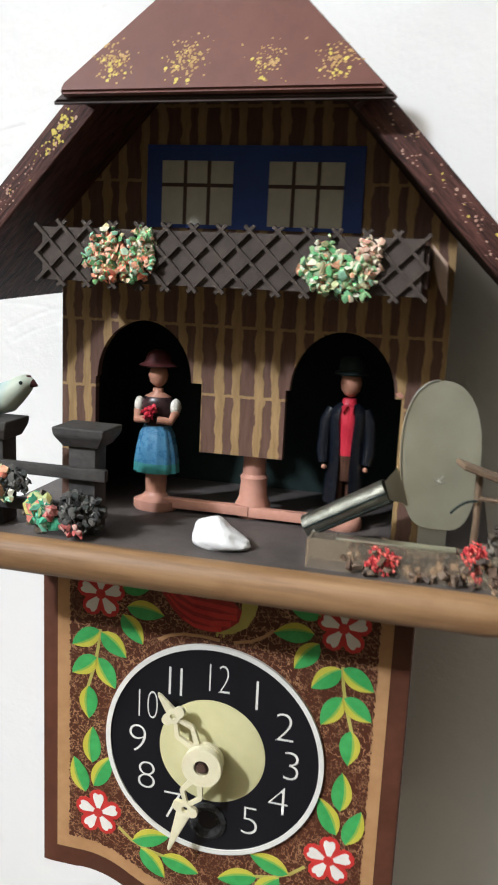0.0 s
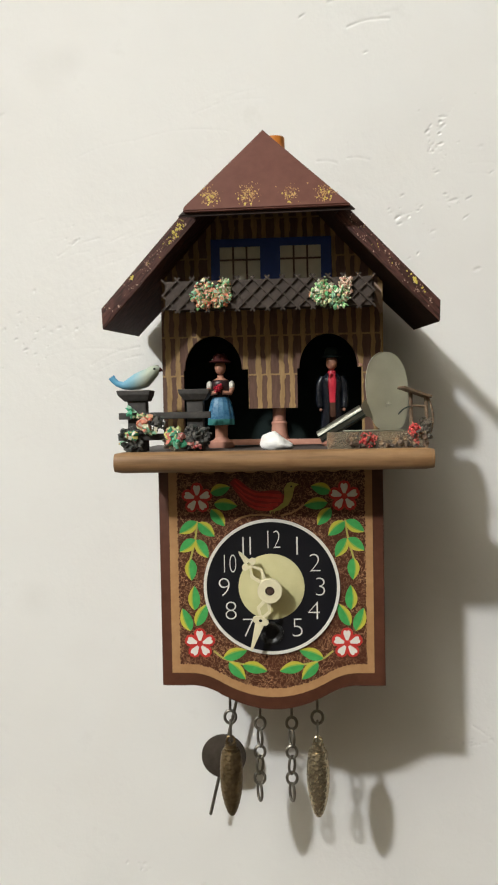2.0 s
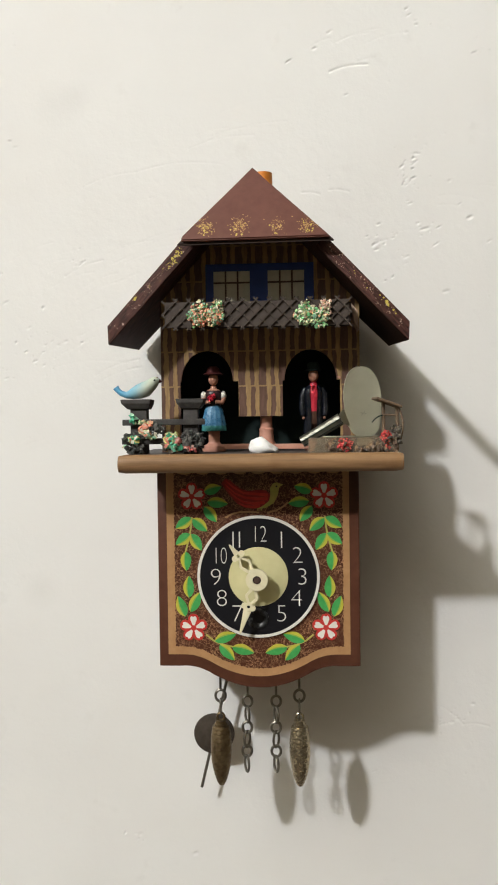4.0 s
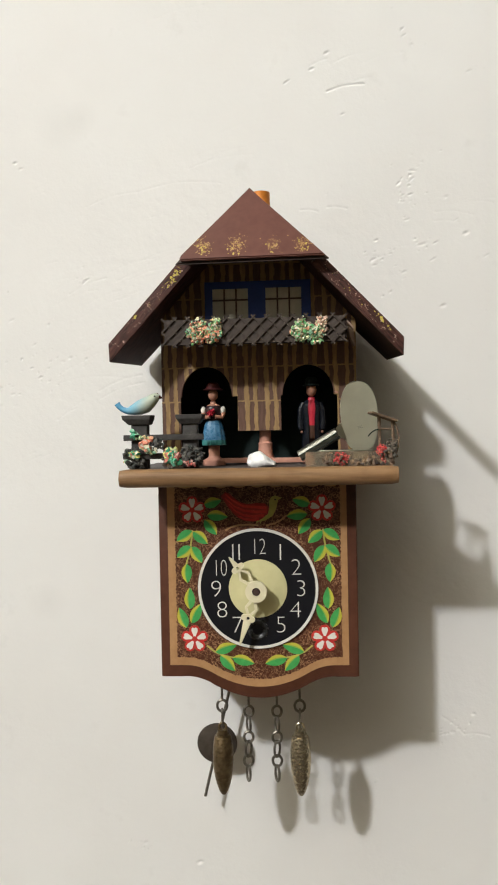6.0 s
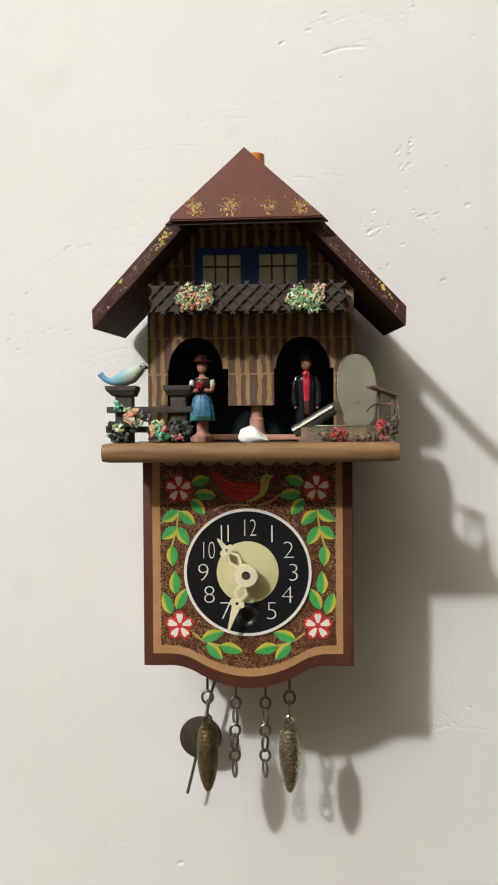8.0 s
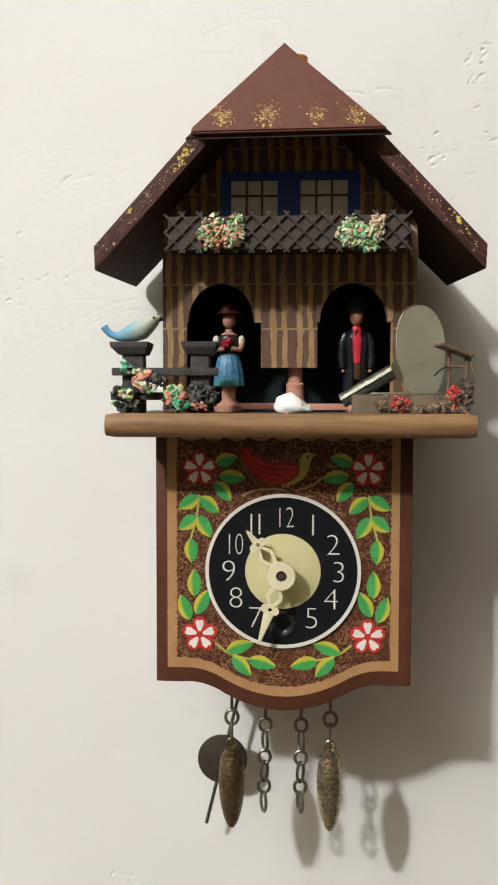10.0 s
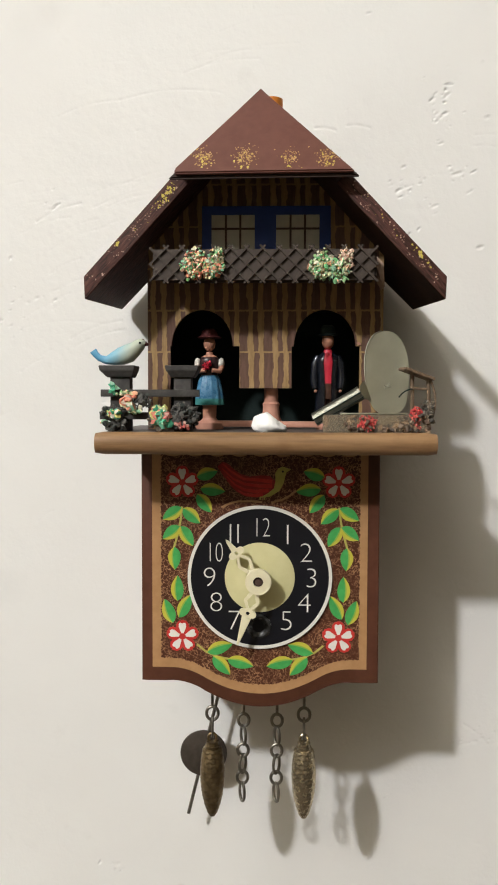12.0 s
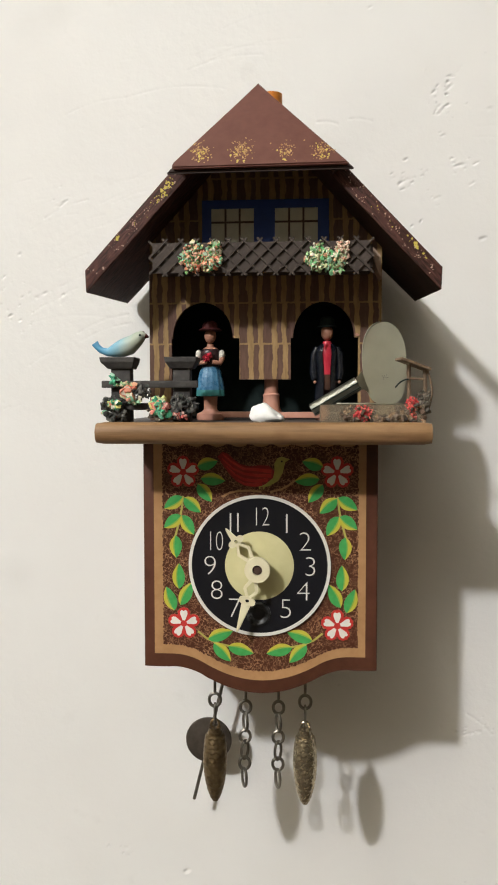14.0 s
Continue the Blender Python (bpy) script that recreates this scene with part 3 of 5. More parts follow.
clock_wall()
# added, unseen surfaces that close the room and set the fill light
for nm, b6 in (("wall_west", (-2.92, -2.8, -4.2, 0.12, 0, 3.58)), ("wall_east", (2.8, 2.92, -4.2, 0.12, 0, 3.58)), ("wall_south", (-2.92, 2.92, -4.32, -4.2, 0, 3.58))):
    solo(nm, box(bmesh.new(), *b6), ROOM, (0, 0, 0), "unseen plain dark tan room wall, toned for bounced light", "wall", "", "structure", None)
solo("floor", box(bmesh.new(), -2.92, 2.92, -4.32, 0.12, -0.1, 0.0), FLOORM, (0, 0, 0), "unseen plain brown wooden floor, toned for bounced light", "floor", "", "structure", None)
solo("ceiling", box(bmesh.new(), -2.92, 2.92, -4.32, 0.12, 3.58, 3.68), CEIL, (0, 0, 0), "unseen plain pale ceiling, kept bright for bounced light", "ceiling", "", "structure", None)

# ---------------------------------------------------------------- the clock
CX, CZ = -0.0004, 1.4507          # middle of the dial
PY = -0.055                       # painted front
DECKZ = 1.5072
clock = thing("wall_clock", (0, 0, 1.4), "novelty chalet wall clock with painted front, hung on the plaster wall", "clock")


def hem(x, drop=0.0):
    """Height of the case's curved lower edge at x."""
    u = abs(x) / 0.0275
    f = min(u * u, 1.0)
    if 0.82 < u < 1.25:
        s = (u - 0.82) / 0.43
        f = (1 - s) ** 2 * 0.6724 + 2 * (1 - s) * s * 1.0 + s * s * 1.0
    return 1.3998 + 0.0100 * f + drop


def front_outline(xl, xr, top, drop, n=49):
    pts = [(xl, top)]
    pts += [(xl + (xr - xl) * k / (n - 1), hem(xl + (xr - xl) * k / (n - 1), drop)) for k in range(n)]
    return pts + [(xr, top)]


def ragged(pts, step=0.00042, amp=0.00030):
    """The same outline with a torn, dotted edge."""
    rng = random.Random(11)
    out = []
    for (ax, az), (bx, bz) in zip(pts, pts[1:]):
        n = max(1, int(math.hypot(bx - ax, bz - az) / step))
        out += [(ax + (bx - ax) * k / n + rng.uniform(-amp, amp), az + (bz - az) * k / n + rng.uniform(-amp, amp)) for k in range(n)]
    return out + [pts[-1]]


def clock_case():
    bm = bmesh.new()
    box(bm, -0.0440, 0.0440, -0.0522, -0.0475, 1.4135, 1.5030)
    box(bm, -0.0440, -0.0405, -0.0475, 0.0, 1.4135, 1.5030)
    box(bm, 0.0405, 0.0440, -0.0475, 0.0, 1.4135, 1.5030)
    box(bm, -0.0405, 0.0405, -0.0040, 0.0, 1.4135, 1.5030)
    part("case_box", bm, CASEBROWN, clock, "plain brown wooden case sides")
    bm = slab(bmesh.new(), front_outline(-0.0460, 0.0453, 1.5030, 0.0), PY, -0.0522, bev=0.0004)
    board = part("front_panel", bm, CASEBROWN, clock, "brown front board with a curved lower edge")
    bm = slab(bmesh.new(), front_outline(-0.0419, 0.0408, 1.5030, 0.0053), PY - 0.00012, PY + 0.0005)
    part("tan_border", bm, TAN, board, "tan painted border")
    bm = slab(bmesh.new(), ragged(front_outline(-0.0384, 0.0378, 1.5028, 0.0090)), PY - 0.00024, PY + 0.0005)
    part("stippled_field", bm, STIPPLE, board, "dark brown ground stippled with tan")
    # scalloped tan edging along the top
    for k in range(9):
        bm = slab(bmesh.new(), disc_pts(-0.0335 + k * 0.0084, 1.4993, 0.0039, 0.0022, 20, math.pi, 2 * math.pi), PY - 0.00034, PY)
        part("scallop", bm, TAN, board)
    return board


board = clock_case()
YA = PY - 0.00040


def leaf_pts(base, tip, width, side, bend):
    b, t = Vector(base), Vector(tip)
    d = t - b
    nrm = Vector((-d.y, d.x)).normalized()
    mid, edge = [], []
    for k in range(11):
        s = k / 10
        c = b + d * s + nrm * bend * math.sin(math.pi * s) * d.length
        w = width * (math.sin(math.pi * s ** 0.85)) ** 0.8 * 0.5 if 0 < s < 1 else 0.0
        mid.append(c)
        edge.append(c + nrm * side * w)
    return [(p.x, p.y) for p in mid] + [(p.x, p.y) for p in edge[-2:0:-1]]


def painted_leaf(base, tip, width=0.0049, flip=1, bend=0.05):
    bm = bmesh.new()
    slab(bm, leaf_pts(base, tip, width * 0.9, flip, bend), YA, PY, 0)
    slab(bm, leaf_pts(base, tip, width * 1.12, -flip, bend), YA, PY, 1)
    slab(bm, leaf_pts(base, tip, width * 0.34, flip, bend), YA - 0.00003, PY, 2)
    slab(bm, leaf_pts(base, tip, width * 0.10, flip, bend), YA - 0.00006, PY, 1)
    part("leaf", bm, [YELLOW, GREEN, LEAFMIX], board, smooth=None)


def painted_stem(pts, r0=0.0004, mat=OLIVE):
    bm = bmesh.new()
    out, back = [], []
    for i, p in enumerate(pts):
        a, b = Vector(pts[max(i - 1, 0)]), Vector(pts[min(i + 1, len(pts) - 1)])
        d = (b - a).normalized()
        n = Vector((-d.y, d.x)) * r0
        out.append((p[0] + n.x, p[1] + n.y))
        back.append((p[0] - n.x, p[1] - n.y))
    slab(bm, out + back[::-1], YA + 0.00005, PY)
    part("stem", bm, mat, board, smooth=None)


LEAVES = [((-0.0304, 1.4774), (-0.0378, 1.4728), 1), ((-0.0300, 1.4772), (-0.0233, 1.4714), 1), ((-0.0311, 1.4702), (-0.0378, 1.4652), 1),
          ((-0.0308, 1.4702), (-0.0261, 1.4626), -1), ((-0.0333, 1.4622), (-0.0331, 1.4533), -1), ((-0.0321, 1.4411), (-0.0321, 1.4512), 1),
          ((-0.0339, 1.4325), (-0.0372, 1.4419), 1), ((-0.0316, 1.4346), (-0.0268, 1.4437), 1), ((-0.0207, 1.4213), (-0.0108, 1.4246), 1),
          ((-0.0184, 1.4196), (-0.0117, 1.4125), 1), ((-0.0128, 1.4185), (-0.0027, 1.4159), 1), ((-0.0247, 1.4893), (-0.0166, 1.4916), 1),
          ((-0.0233, 1.4848), (-0.0137, 1.4838), 1), ((-0.0245, 1.4826), (-0.0190, 1.4756), 1)]
for b0, t0, fl in LEAVES:
    painted_leaf(b0, t0, flip=fl, bend=0.04 * fl)
    painted_leaf((-b0[0] - 0.0004, b0[1]), (-t0[0] - 0.0004, t0[1]), flip=-fl, bend=-0.04 * fl)
for sg in (1, -1):
    painted_stem([(sg * x - 0.0002, z) for x, z in ((-0.0301, 1.4778), (-0.0306, 1.4730), (-0.0315, 1.4680), (-0.0334, 1.4615))])
    painted_stem([(sg * x - 0.0002, z) for x, z in ((-0.0244, 1.4243), (-0.0210, 1.4215), (-0.0165, 1.4195), (-0.0120, 1.4186))])


def painted_flower(cx, cz):
    bm = bmesh.new()
    pts = []
    for k in range(70):
        a = 2 * math.pi * k / 70
        r = 0.0031 + 0.0033 * abs(math.cos(2.5 * (a - math.pi / 2))) ** 0.42 + 0.00015 * math.sin(25 * a)
        pts.append((cx + r * math.cos(a), cz + r * math.sin(a)))
    slab(bm, pts, YA, PY)
    flower = part("flower", bm, RED, board, smooth=None)
    for k in range(5):
        a = math.pi / 2 + k * 2 * math.pi / 5
        ux, uz = math.cos(a), math.sin(a)
        prof = [(0.0012, 0.00045), (0.0024, 0.00092), (0.0039, 0.00148), (0.0049, 0.00142), (0.0054, 0.0009), (0.0050, 0.0001), (0.0054, -0.0007), (0.0049, -0.0013), (0.0038, -0.00144), (0.0024, -0.00092), (0.0012, -0.00045)]
        bm = slab(bmesh.new(), [(cx + s * ux - w * uz, cz + s * uz + w * ux) for s, w in prof], YA - 0.00012, PY)
        part("petal", bm, WHITE, flower, smooth=None)
    part("flower_eye", slab(bmesh.new(), disc_pts(cx, cz, 0.0013, None, 14), YA - 0.0002, PY), RED, flower, smooth=None)


for fx, fz in ((-0.0302, 1.4273), (0.0299, 1.4274), (-0.0302, 1.4871), (0.0296, 1.4872)):
    painted_flower(fx, fz)

# painted songbird on a twig, as plain colour shapes
def curve_band(pts, w0, w1, mat, name, label, y):
    """A tapering painted stroke along pts."""
    up, lo = [], []
    n = len(pts)
    for i, p in enumerate(pts):
        a, b = Vector(pts[max(i - 1, 0)]), Vector(pts[min(i + 1, n - 1)])
        d = (b - a).normalized()
        w = (w0 + (w1 - w0) * i / (n - 1)) / 2
        up.append((p[0] - d.y * w, p[1] + d.x * w))
        lo.append((p[0] + d.y * w, p[1] - d.x * w))
    part(name, slab(bmesh.new(), up + lo[::-1], y, PY), mat, board, label, None)


# wing sweeping up to the tail, layered feathers, yellow head and breast
def low(pts):
    """The songbird's outline, set on its twig."""
    return [(x - 0.0007, 1.4804 + (z - 1.4806) * 0.89) for x, z in pts]


wing = [(0.0040, 1.4912), (0.0062, 1.4888), (0.0056, 1.4856), (0.0030, 1.4832), (-0.0010, 1.4818), (-0.0050, 1.4822), (-0.0086, 1.4842), (-0.0112, 1.4872),
        (-0.0138, 1.4912), (-0.0160, 1.4950), (-0.0140, 1.4972), (-0.0118, 1.4962), (-0.0096, 1.4938), (-0.0070, 1.4918), (-0.0036, 1.4908), (0.0004, 1.4914)]
part("painted_body", slab(bmesh.new(), low(wing), YA, PY), MAROON, board, "dark red painted bird shape", None)
for k, pts in enumerate((((0.0050, 1.4886), (0.0004, 1.4893), (-0.0060, 1.4898), (-0.0108, 1.4930), (-0.0140, 1.4962)),
                         ((0.0050, 1.4868), (0.0000, 1.4868), (-0.0056, 1.4876), (-0.0100, 1.4898), (-0.0142, 1.4942)),
                         ((0.0036, 1.4850), (-0.0012, 1.4844), (-0.0058, 1.4852), (-0.0092, 1.4872), (-0.0124, 1.4908)),
                         ((0.0014, 1.4832), (-0.0020, 1.4827), (-0.0056, 1.4832), (-0.0082, 1.4848)))):
    curve_band(low(pts), 0.0015, 0.0005, RED, "painted_feather", "", YA - 0.00006 - 0.00003 * k)
bm = slab(bmesh.new(), low([(0.0000, 1.4816), (0.0040, 1.4822), (0.0076, 1.4846), (0.0094, 1.4882), (0.0100, 1.4912), (0.0104, 1.4928), (0.0122, 1.4940), (0.0104, 1.4946), (0.0090, 1.4952), (0.0072, 1.4944),
                        (0.0061, 1.4922), (0.0062, 1.4890), (0.0056, 1.4858), (0.0030, 1.4834)]), YA - 0.00022, PY)
part("painted_breast", bm, OLIVE, board, "olive yellow painted shape", None)
part("painted_eye", slab(bmesh.new(), disc_pts(0.0083, 1.4915, 0.0004, None, 10), YA - 0.0003, PY), BLACK, board, smooth=None)
for lx in (0.0000, 0.0016):
    curve_band([(lx, 1.4822), (lx - 0.0004, 1.4806)], 0.0005, 0.0005, OLIVE, "painted_leg", "", YA - 0.0001)
curve_band([(-0.0152, 1.4776), (-0.0128, 1.4788), (-0.0090, 1.4799), (-0.0040, 1.4801), (0.0004, 1.4797)], 0.0006, 0.0008, TAN, "painted_twig", "", YA - 0.00005)
curve_band([(-0.0146, 1.4777), (-0.0118, 1.4793), (-0.0076, 1.4803)], 0.0010, 0.0004, TAN, "painted_twig", "", YA - 0.00008)
painted_stem([(0.0038, 1.4796), (0.0080, 1.4806), (0.0110, 1.4822), (0.0134, 1.4842)], 0.0004, TAN)


HX, HZ = CX - 0.0004, CZ - 0.0003    # the arbor sits a little off the dial's middle


def hand_shape(bm, ang, length, knot, y, wide):
    """A pierced hand: diamond loop, three-lobed knot, tapering point."""
    ux, uz = math.cos(ang), math.sin(ang)
    at = lambda s, w: (HX + s * ux - w * uz, HZ + s * uz + w * ux)
    d0, d1 = 0.0040, knot - 0.0012
    dm = (d0 + d1) / 2
    outer = [(d0, 0.0014), (dm + 0.0002, 0.0029), (dm + 0.0008, 0.0029), (d1, 0.0008), (d1, -0.0008), (dm + 0.0008, -0.0029), (dm + 0.0002, -0.0029), (d0, -0.0014)]
    inner = [(d0 + 0.0010, 0.0003), (dm + 0.0002, 0.0017), (dm + 0.0006, 0.0017), (d1 - 0.0008, 0.0002), (d1 - 0.0008, -0.0002), (dm + 0.0006, -0.0017), (dm + 0.0002, -0.0017), (d0 + 0.0010, -0.0003)]
    ring_plate(bm, [at(*p) for p in outer], [at(*p) for p in inner], y, y + 0.0009)
    n = 30
    lob = []
    for k in range(n):
        a = 2 * math.pi * k / n
        r = 0.0018 + 0.0015 * max(0.0, math.cos(2 * a + math.pi)) ** 0.9
        lob.append((knot + r * math.cos(a), r * math.sin(a)))
    hole = [(knot + 0.00075 * math.cos(2 * math.pi * k / n), 0.00075 * math.sin(2 * math.pi * k / n)) for k in range(n)]
    ring_plate(bm, [at(*p) for p in lob], [at(*p) for p in hole], y - 0.0002, y + 0.0009)
    slab(bm, [at(*p) for p in ((knot + 0.0010, -wide), (length - 0.0008, -0.00045), (length, 0.0), (length - 0.0008, 0.00045), (knot + 0.0010, wide))], y + 0.0001, y + 0.0010, bev=0.0002)


def number(txt, cx, cz, h, y, parent):
    cu = bpy.data.curves.new("numeral", "FONT")
    cu.body, cu.size, cu.extrude = txt, 1.0, 0.0
    cu.align_x, cu.offset = "CENTER", -0.024
    tmp = bpy.data.objects.new("numeral", cu)
    scene.collection.objects.link(tmp)
    bpy.context.view_layer.update()
    me = bpy.data.meshes.new_from_object(tmp.evaluated_get(bpy.context.evaluated_depsgraph_get()))
    bpy.data.objects.remove(tmp)
    co = np.array([v.co[:] for v in me.vertices])
    lo, hi = co.min(0), co.max(0)
    k = h / (hi[1] - lo[1])
    squeeze = {"10": 0.62, "12": 0.66}.get(txt, 1.04)
    for v in me.vertices:
        x, z = (v.co.x - (lo[0] + hi[0]) / 2) * k * squeeze + cx, (v.co.y - (lo[1] + hi[1]) / 2) * k + cz
        v.co = Vector((x, y, z)) - ORG[parent.name]
    me.materials.append(WHITE)
    ob = new("numeral", me)
    ob.parent = parent
    ORG[ob.name] = ORG[parent.name]


def clock_dial():
    bm = slab(bmesh.new(), disc_pts(CX, CZ, 0.0272, None, 96), PY - 0.0007, PY)
    dial = part("dial", bm, BLACK, clock, "black dial with white numerals")
    bm = ring_plate(bmesh.new(), disc_pts(CX, CZ, 0.0277, None, 96), disc_pts(CX, CZ, 0.0265, None, 96), PY - 0.0011, PY)
    part("dial_rim", bm, WHITE, dial, "thin white rim")
    part("dial_centre", slab(bmesh.new(), disc_pts(CX, CZ, 0.01345, None, 72), PY - 0.00085, PY, bev=0.0001), CREAM, dial, "cream centre disc")
    for n in (1, 2, 3, 4, 5, 7, 8, 9, 10, 11, 12):
        a = math.pi / 2 - n * math.pi / 6
        if n == 11:
            for dx in (-0.0015, 0.0014):
                number("1", CX + 0.0195 * math.cos(a) + dx, CZ + 0.0195 * math.sin(a), 0.0072, PY - 0.00078, dial)
            continue
        number(str(n), CX + 0.0193 * math.cos(a) + {12: 0.0013, 1: 0.0010, 2: 0.0010, 3: 0.0004, 4: 0.0004, 5: 0.0005}.get(n, 0), CZ + 0.0193 * math.sin(a), 0.0073, PY - 0.00078, dial)
    kx, kz = -0.0008, 1.4317
    bm = lathe(bmesh.new(), [(0.0050, 0.0), (0.0049, 0.0006), (0.0040, 0.0010), (0.0029, 0.0006), (0.0023, 0.00012), (0.0003, 0.00005)], 0, 0, 28)
    bmesh.ops.transform(bm, matrix=Matrix.Translation((kx, PY - 0.0005, kz)) @ Matrix.Rotation(radians(90), 4, "X"), verts=bm.verts[:])
    part("winding_hole", bm, GLOSSBLACK, dial, "dark worn winding hole")
    hour = bmesh.new()
    hand_shape(hour, math.atan2(1.4659 - HZ, -0.0133 - HX), 0.0199, 0.0133, -0.0600, 0.0013)
    ring_plate(hour, disc_pts(HX, HZ, 0.0044, None, 36), disc_pts(HX, HZ, 0.0019, None, 36), -0.0600, -0.0585)
    part("hour_hand", hour, IVORY, clock, "ivory plastic pierced hour hand")
    minute = bmesh.new()
    hand_shape(minute, math.atan2(1.4268 - HZ, -0.0085 - HX), 0.0258, 0.0127, -0.0622, 0.0019)
    ring_plate(minute, disc_pts(HX, HZ, 0.0049, None, 40), disc_pts(HX, HZ, 0.0019, None, 40), -0.0630, -0.0612)
    rim = [(HX + 0.0046 * math.cos(2 * math.pi * k / 40), -0.06270, HZ + 0.0046 * math.sin(2 * math.pi * k / 40)) for k in range(40)]
    tube(minute, rim, 0.00036, 8, 0, True)
    part("minute_hand", minute, IVORY, clock, "ivory plastic pierced minute hand")
    bm = bmesh.new()
    for r, y0, y1 in ((0.0024, -0.0610, PY), (0.0019, -0.0618, -0.0608), (0.0012, -0.0632, -0.0612)):
        slab(bm, disc_pts(HX, HZ, r, None, 24), y0, y1)
    part("hand_arbor", bm, MUNTIN, clock, "dark brass arbor")


clock_dial()


# ---- the chalet
def house():
    arch = lambda cx: [(cx + 0.0119 * math.cos(a), 1.5396 + 0.0140 * math.sin(a)) for a in [math.pi - math.pi * k / 24 for k in range(25)]]
    lcx, rcx = -0.0232, 0.0243
    pts = [(-0.0444, DECKZ), (-0.0356, DECKZ), (-0.0356, 1.5396)] + arch(lcx) + [(-0.0087, 1.5396), (-0.0087, 1.5233), (0.0115, 1.5233), (0.0115, 1.5396)]
    pts += arch(rcx) + [(0.0378, 1.5396), (0.0378, DECKZ), (0.0467, DECKZ), (0.0467, 1.5740), (0.0010, 1.6235), (-0.0010, 1.6235), (-0.0444, 1.5770)]
    bm = slab(bmesh.new(), pts, -0.0480, -0.0458)
    part("chalet_front", bm, TIMBER, clock, "printed half-timber front with two arched doorways", None)
    nib = slab(bmesh.new(), [(0.0364, 1.5408), (0.0372, 1.5400), (0.0381, 1.5399), (0.0381, 1.5406), (0.0372, 1.5412)], -0.0484, -0.0470)
    part("torn_nib", nib, PINK, clock, "pale torn nib at the doorway", None)
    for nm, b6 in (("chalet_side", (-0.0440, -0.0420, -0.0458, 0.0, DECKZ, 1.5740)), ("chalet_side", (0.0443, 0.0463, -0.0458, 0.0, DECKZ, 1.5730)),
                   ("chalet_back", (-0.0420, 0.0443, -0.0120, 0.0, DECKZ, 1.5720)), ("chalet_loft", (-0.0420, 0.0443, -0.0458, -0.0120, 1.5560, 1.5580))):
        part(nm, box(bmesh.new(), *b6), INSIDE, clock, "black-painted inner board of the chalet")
    # window board with two painted casements
    yw = -0.0485
    win = part("window_board", slab(bmesh.new(), [(-0.0232, 1.5750), (0.0262, 1.5750), (0.0262, 1.5930), (-0.0232, 1.5930)], yw, -0.048), BLUE, clock, "blue painted window surround")
    for x0, x1 in ((-0.0195, -0.0029), (0.0053, 0.0219)):
        w = x1 - x0
        for i in range(3):
            for lo, hi in ((1.5758, 1.5841), (1.5846, 1.5896)):
                a, b = x0 + i * w / 3 + (0.00025 if i else 0), x0 + (i + 1) * w / 3 - (0.00025 if i < 2 else 0)
                part("pane", slab(bmesh.new(), [(a, lo), (b, lo), (b, hi), (a, hi)], yw - 0.0002, yw), PANE, win, smooth=None)
        bm = bmesh.new()
        box(bm, x0, x1, yw - 0.0003, yw, 1.58395, 1.58475)
        for i in (1, 2):
            box(bm, x0 + i * w / 3 - 0.0004, x0 + i * w / 3 + 0.0004, yw - 0.00034, yw, 1.5758, 1.5896)
        part("muntin", bm, MUNTIN, win, smooth=None)


house()


